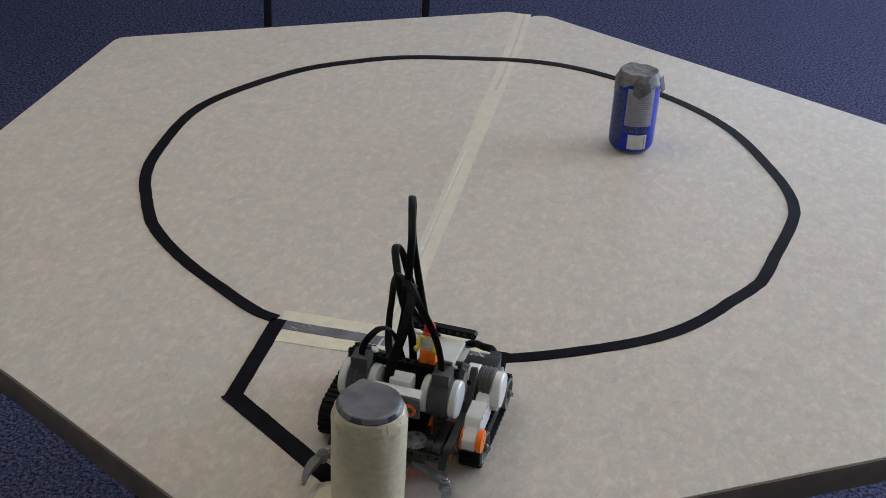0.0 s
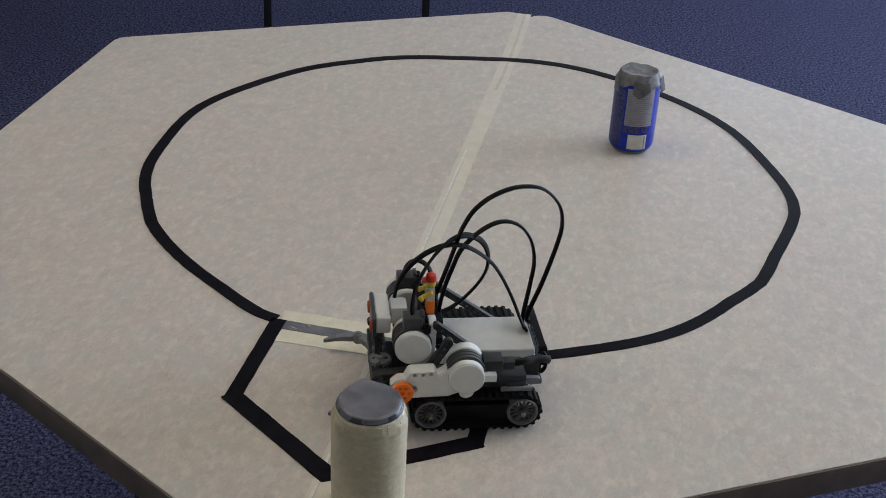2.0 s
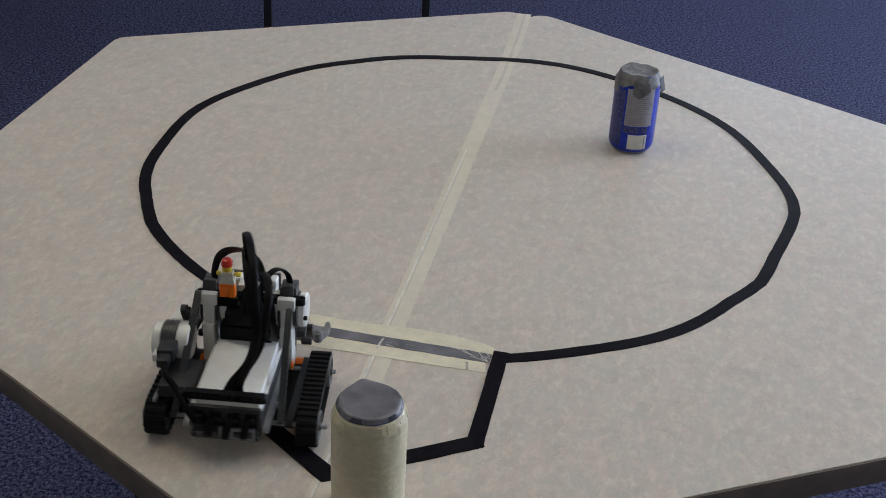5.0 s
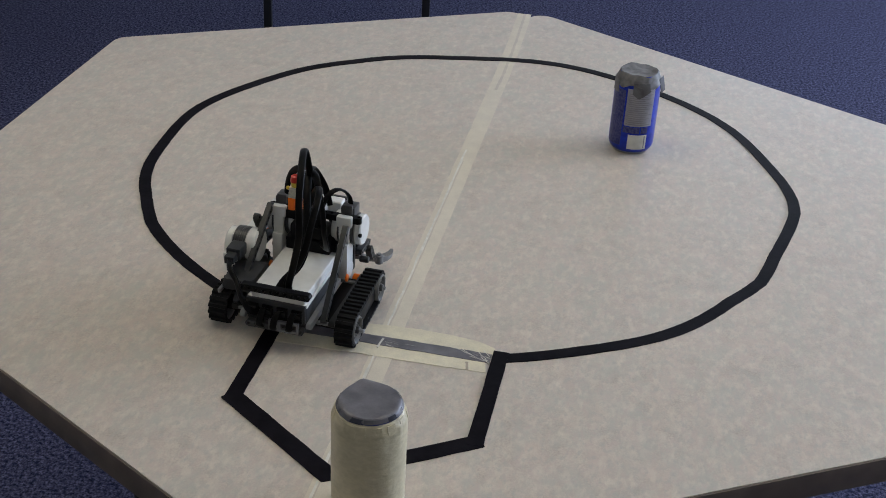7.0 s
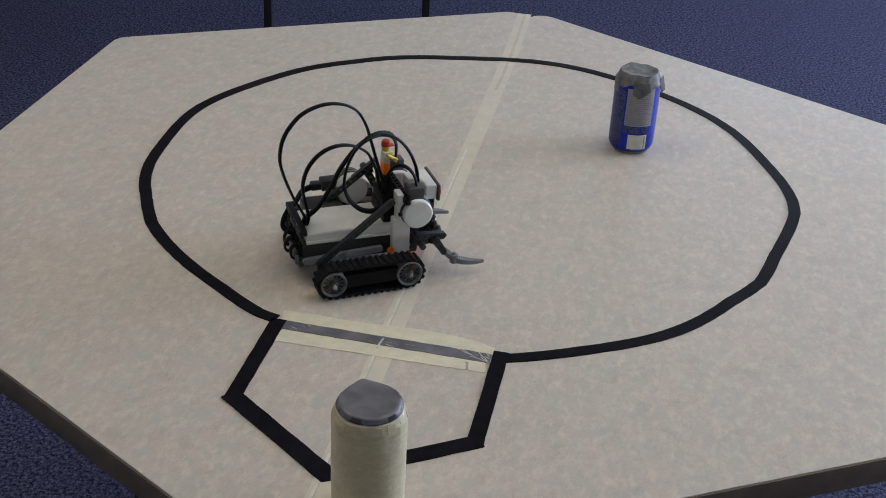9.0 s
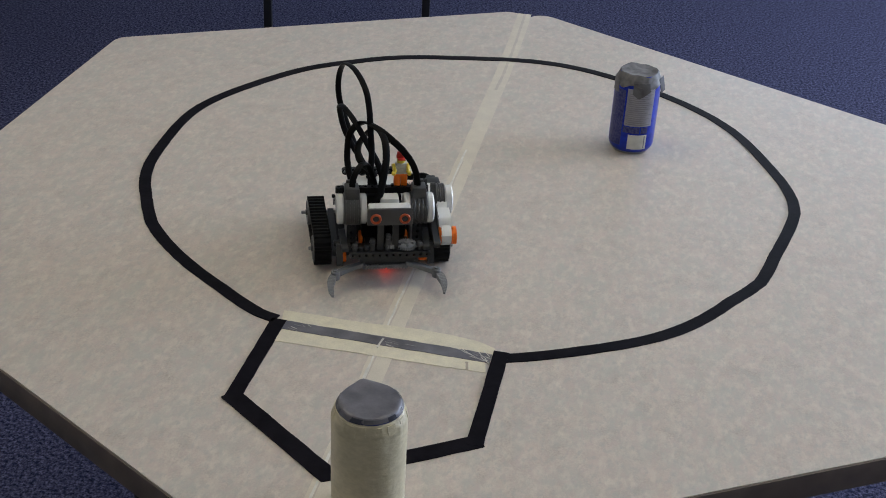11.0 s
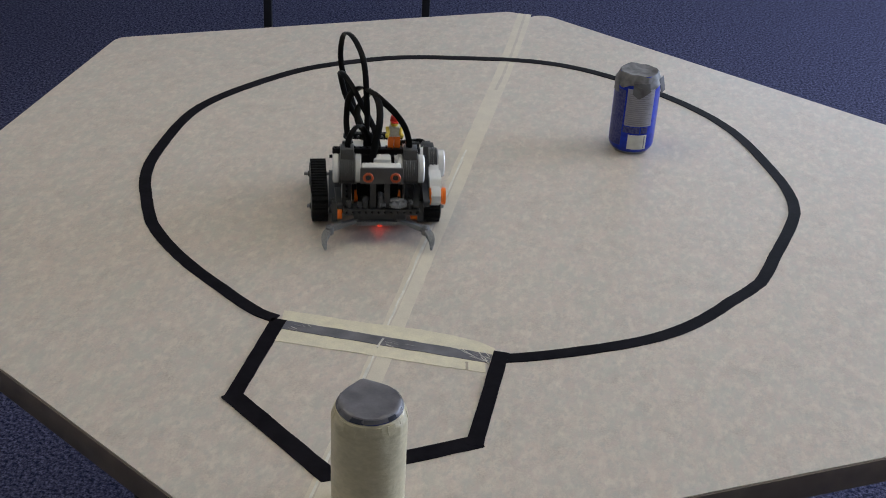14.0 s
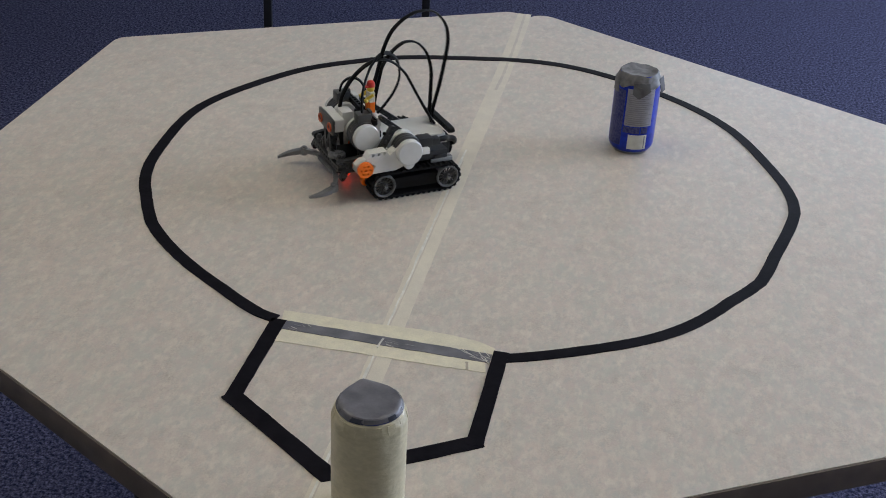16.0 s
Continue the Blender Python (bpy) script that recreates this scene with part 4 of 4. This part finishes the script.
    # motors
    motor(r, -0.0385)
    motor(r, 0.0405)
    side_motor(r)
    part("cross_bar", beam((0.0500, -0.0530, 0.1015), (0.0500, 0.0500, 0.1015), (0, 0, 1), 0.0039), BLACK, r, "black beam joining the motors")
    part("cross_block", merge(box(0.040, 0.0485, 0.010, 0.031, 0.094, 0.1045, 0.001), box(0.030, 0.052, -0.020, 0.022, 0.078, 0.093, 0.002)), BLACK, r)
    # black filler added so that the hollow between the motors reads dark
    part("dark_filler", merge(box(0.030, 0.056, -0.0255, 0.0275, 0.028, 0.076, 0.002), box(0.052, 0.090, -0.022, 0.030, 0.0345, 0.0400, 0.001)), BLACK, r, "black filler added to darken the space between the motors")
    # eye sensor
    e = part("eye_sensor", merge(box(0.0835, 0.0985, -0.0210, 0.0280, 0.0825, 0.1012, 0.003, 3), box(0.066, 0.083, -0.0060, 0.0160, 0.086, 0.1050, 0.003)), WHITE, r, "white two-eyed distance sensor")
    part("face_plate", box(0.0980, 0.1022, -0.0230, 0.0305, 0.0800, 0.1018, 0.0020), MIDGREY, e, "grey sensor face plate")
    for y in (-0.0129, 0.0208):
        eye = part("eye_ring", at(lathe([(0.0036, 0.0), (0.0064, 0.0), (0.0066, 0.0014), (0.0060, 0.0024), (0.0042, 0.0024), (0.0036, 0.0008)], 24, "X", cap=False), 0.1018, y, 0.0893), EYE_ORANGE, e, "orange ring round a dark sensor eye")
        part("eye_mesh", at(cyl(0.0040, -0.001, 0.0012, "X", 18), 0.1018, y, 0.0893), DARKGREY, eye)
    for y in (-0.0065, 0.0110):
        part("neck_beam", beam((0.0935, y, 0.0430), (0.0960, y, 0.0830), (0, 1, 0), 0.0037), DARKGREY, r)
    # front frame with gears
    f = part("front_frame", merge(beam((0.0985, -0.0390, 0.0405), (0.0985, 0.0490, 0.0405), (1, 0, 0), 0.0042, 0.0075, hole=0.0017), beam((0.0880, -0.0390, 0.0370), (0.0880, 0.0490, 0.0370), (0, 0, 1)),
                                  box(0.060, 0.098, -0.030, 0.036, 0.026, 0.0345, 0.002)), DARKGREY, r, "dark grey front frame")
    gear = merge(put(plate(toothed(0.0120, 24, 0.0016), [circle(0.0026, 10)] + [circle(0.0020, 8, 0.0066 * math.cos(k * math.pi / 2), 0.0066 * math.sin(k * math.pi / 2)) for k in range(4)], 0, 0.004), Matrix()),
                 cyl(0.0034, -0.002, 0.006, "Z", 12))
    part("gear", put(gear, Matrix.Translation((0.0935, 0.0250, 0.0475))), LIGHTGREY, f, "light grey gear wheel")
    part("gear", put(merge(plate(toothed(0.0070, 12, 0.0014), [circle(0.0024, 10)], 0, 0.0045), cyl(0.003, -0.002, 0.006, "Z", 10)), Matrix.Translation((0.0935, 0.0060, 0.0475))), LIGHTGREY, f, "small light grey gear wheel")
    for y, h in ((-0.036, 0.054), (-0.029, 0.049), (-0.022, 0.053), (-0.0155, 0.060), (0.0025, 0.066), (0.0155, 0.052), (0.0400, 0.055), (0.0465, 0.050)):
        part("stud", merge(at(cyl(0.0032, 0.040, h, "Z", 12), 0.0960, y), at(cyl(0.0042, h - 0.006, h - 0.003, "Z", 12), 0.0960, y)), MIDGREY if h > 0.053 else DARKGREY, f)
    for s in (-1, 1):
        part("side_arm", beam((0.0980, s * 0.0480, 0.0480), (0.0640, s * 0.0500, 0.0520), (0, 1, 0), 0.0037, hole=0.0014), DARKGREY, r)
        part("bent_arm", merge(beam((0.0900, 0.0622, 0.0480), (0.0500, 0.0622, 0.0590), (0, 1, 0), 0.0042, 0.006, hole=0.0018), beam((0.0500, 0.0622, 0.0590), (0.0300, 0.0622, 0.0940), (0, 1, 0), 0.0046, 0.0058, hole=0.0018)), DARKGREY, r, "bent dark grey beam") if s > 0 else None
        part("corner_link", beam((0.0970, s * 0.0540, 0.0290), (0.0880, s * 0.0540, 0.0450), (0, 1, 0), 0.0040, hole=0.0015), DARKGREY, r)
        part("axle_bush", at(cyl(0.0040, min(s * 0.049, s * 0.060), max(s * 0.049, s * 0.060), "Y", 12), 0.0700, 0, 0.0400), DARKGREY, r)
        part("axle_hub", at(cyl(0.0062, min(s * 0.0440, s * 0.0535), max(s * 0.0440, s * 0.0535), "Y", 16), 0.0620, 0, 0.0165), ORANGE, r, "small orange hub")
        c = part("claw", claw_mesh(s), CLAWGREY, r, "curved grey gripper claw with cross ridges")
        part("knuckle", merge(at(cyl(0.0052, 0.0140, 0.0255, "Z", 16), 0.1100, s * 0.0600), at(cyl(0.0030, 0.0250, 0.0272, "Z", 12), 0.1100, s * 0.0600)), CLAWGREY, c)
        part("claw_arm", merge(beam((0.1085, s * 0.0585, 0.0205), (0.1010, s * 0.0420, 0.0235), (0, 0, 1), 0.0032, 0.006, hole=0),
                               beam((0.1010, s * 0.0420, 0.0235), (0.0970, s * 0.0270, 0.0260), (0, 0, 1), 0.0032, 0.005, hole=0)), CLAWGREY, c, "grey bent gripper arm")
    # added beams that cover the white motor arms and darken their fronts
    for y in (-0.0385, 0.0405):
        part("cover_beam", beam((0.0640, y, 0.0300), (0.0660, y, 0.0610), (1, 0, 0), 0.0056, 0.0060, hole=0.0019), DARKGREY, r, "dark grey beam added to darken the motor front")
    part("side_rail", merge(beam((0.1000, 0.0600, 0.0530), (0.0300, 0.0600, 0.0590), (0, 1, 0), 0.0042, 0.0070, hole=0.0017), at(cyl(0.0030, 0.0560, 0.0650, "Y", 12), 0.0960, 0, 0.0533)), DARKGREY, r,
         "dark grey beam along the side motor")
    part("gear_rack", merge(box(0.0965, 0.1000, -0.0270, 0.0270, 0.0215, 0.0265, 0.0006), *[box(0.0990, 0.1022, -0.0262 + 0.0035 * k, -0.0244 + 0.0035 * k, 0.0215, 0.0270, 0.0004) for k in range(15)]),
         CLAWGREY, f, "grey toothed rack between the claws")
    # light sensor under the front
    ls = part("light_sensor", box(0.050, 0.080, -0.008, 0.015, 0.0130, 0.0260, 0.002), MIDGREY, r, "grey downward light sensor")
    part("red_lamp", at(cyl(0.0054, 0.0060, 0.0135, "Z", 16, 0.0015), 0.0715, 0.0040, 0.0), LED, ls, "glowing red sensor lamp")
    # toy figure on the cross bar
    part("toy_figure", figure_mesh(), [ORANGE, TORSO, YELLOW, RED], r, "small plastic toy figure with orange legs and red cap")
    # cables
    runs = [
        [(-0.067, -0.016, 0.0625), (-0.063, -0.013, 0.073), (-0.079, -0.025, 0.106), (-0.094, -0.037, 0.145), (-0.098, -0.040, 0.168), (-0.092, -0.038, 0.1915), (-0.073, -0.033, 0.2120), (-0.047, -0.025, 0.2190),
         (-0.022, -0.017, 0.2150), (-0.002, -0.011, 0.203), (0.010, -0.009, 0.184), (0.017, -0.009, 0.162), (0.024, -0.009, 0.138), (0.032, -0.012, 0.110), (0.040, -0.013, 0.084)],
        [(-0.060, -0.008, 0.060), (-0.058, -0.010, 0.074), (-0.067, -0.027, 0.105), (-0.071, -0.036, 0.127), (-0.066, -0.040, 0.150), (-0.052, -0.041, 0.167), (-0.032, -0.037, 0.173), (-0.010, -0.028, 0.167),
         (0.009, -0.018, 0.153), (0.019, -0.009, 0.136), (0.028, 0.000, 0.116), (0.034, 0.004, 0.086)],
        [(-0.062, 0.000, 0.0625), (-0.056, -0.005, 0.072), (-0.047, -0.020, 0.092), (-0.034, -0.024, 0.117), (-0.020, -0.018, 0.138), (0.002, -0.010, 0.158), (0.024, -0.004, 0.166), (0.046, 0.001, 0.161),
         (0.064, 0.001, 0.145), (0.075, -0.004, 0.122), (0.078, -0.008, 0.099)],
        [(0.063, 0.0385, 0.108), (0.064, 0.038, 0.122), (0.061, 0.033, 0.138), (0.052, 0.022, 0.152), (0.038, 0.006, 0.163), (0.022, -0.008, 0.169), (0.006, -0.019, 0.168), (-0.010, -0.029, 0.157), (-0.020, -0.036, 0.140),
         (-0.022, -0.038, 0.121), (-0.016, -0.038, 0.104), (-0.002, -0.034, 0.088), (0.014, -0.026, 0.079), (0.030, -0.016, 0.076)],
        [(0.066, -0.0385, 0.110), (0.064, -0.037, 0.122), (0.059, -0.032, 0.131), (0.051, -0.026, 0.135), (0.042, -0.019, 0.130), (0.036, -0.012, 0.112), (0.032, -0.004, 0.080)],
        [(-0.034, 0.068, 0.071), (-0.048, 0.062, 0.069), (-0.060, 0.049, 0.062), (-0.074, 0.038, 0.054), (-0.081, 0.027, 0.045), (-0.076, 0.021, 0.039), (-0.070, 0.020, 0.039)],
    ]
    wide = [(-0.2, 1, 0), (-0.2, 1, 0), (-0.1, 1, 0), (0.5, 1, 0), (0.4, 1, 0), (0, 0, 1)]
    girth = [(0.0038, 0.0016), (0.0038, 0.0016), (0.0044, 0.0018), (0.0042, 0.0018), (0.0038, 0.0016), (0.0042, 0.0030)]
    cables = [part("cable", ribbon(pts, hw, ht, w), CABLE, r, "flat black connecting cable") for pts, w, (hw, ht) in zip(runs, wide, girth)]
    for y, d in ((-0.0255, 0.011), (-0.0085, 0.014), (0.0085, 0.011)):
        pts = [(-0.071, y, 0.041), (-0.071 - d * 0.6, y + 0.002, 0.045), (-0.071 - d, y + 0.004, 0.038), (-0.071 - d * 0.95, y + 0.006, 0.028), (-0.072 - d * 0.4, y + 0.008, 0.0235), (-0.066, y + 0.010, 0.0275)]
        part("cable", ribbon(pts), CABLE, r)
    return r, wheels, cables[:2]


def motions():
    r, wheels, loops = ROBOT
    walk(r, [(t, pose(x, y, TABLE, 0, 0, h)) for t, x, y, h in ROWS])
    # the two tallest cable loops sway a little as the robot starts, stops and turns
    foot = Matrix.Translation((-0.02, -0.013, 0.075))
    for loop in loops:
        walk(loop, [(t, foot @ pose(0, 0, 0, -side, ahead, 0) @ foot.inverted()) for t, side, ahead in SWAY])
    ts = np.array([q[0] for q in ROWS])
    xs, ys, hs = (np.array([q[k] for q in ROWS]) for k in (1, 2, 3))
    steps = np.arange(0, 161) / 10.0
    px, py, ph = np.interp(steps, ts, xs), np.interp(steps, ts, ys), np.radians(np.interp(steps, ts, hs))
    mid = (ph[1:] + ph[:-1]) / 2
    go = np.diff(px) * np.cos(mid) + np.diff(py) * np.sin(mid)
    turn = np.diff(ph)
    for w, sx, s in wheels:
        roll = np.concatenate([[0], np.cumsum((go - s * turn * 0.072) / WZ)])
        base = TRACK_SET[s] @ pose(sx * WX, s * WY, WZ, 0, 0, 0 if s > 0 else 180)
        walk(w, [(float(t), base @ pose(0, 0, 0, 0, math.degrees(a) * s, 0)) for t, a in zip(steps, roll)])


room()
chair()
table()
tapes()
blue_can()
wrapped_can()
ROBOT = robot()
motions()
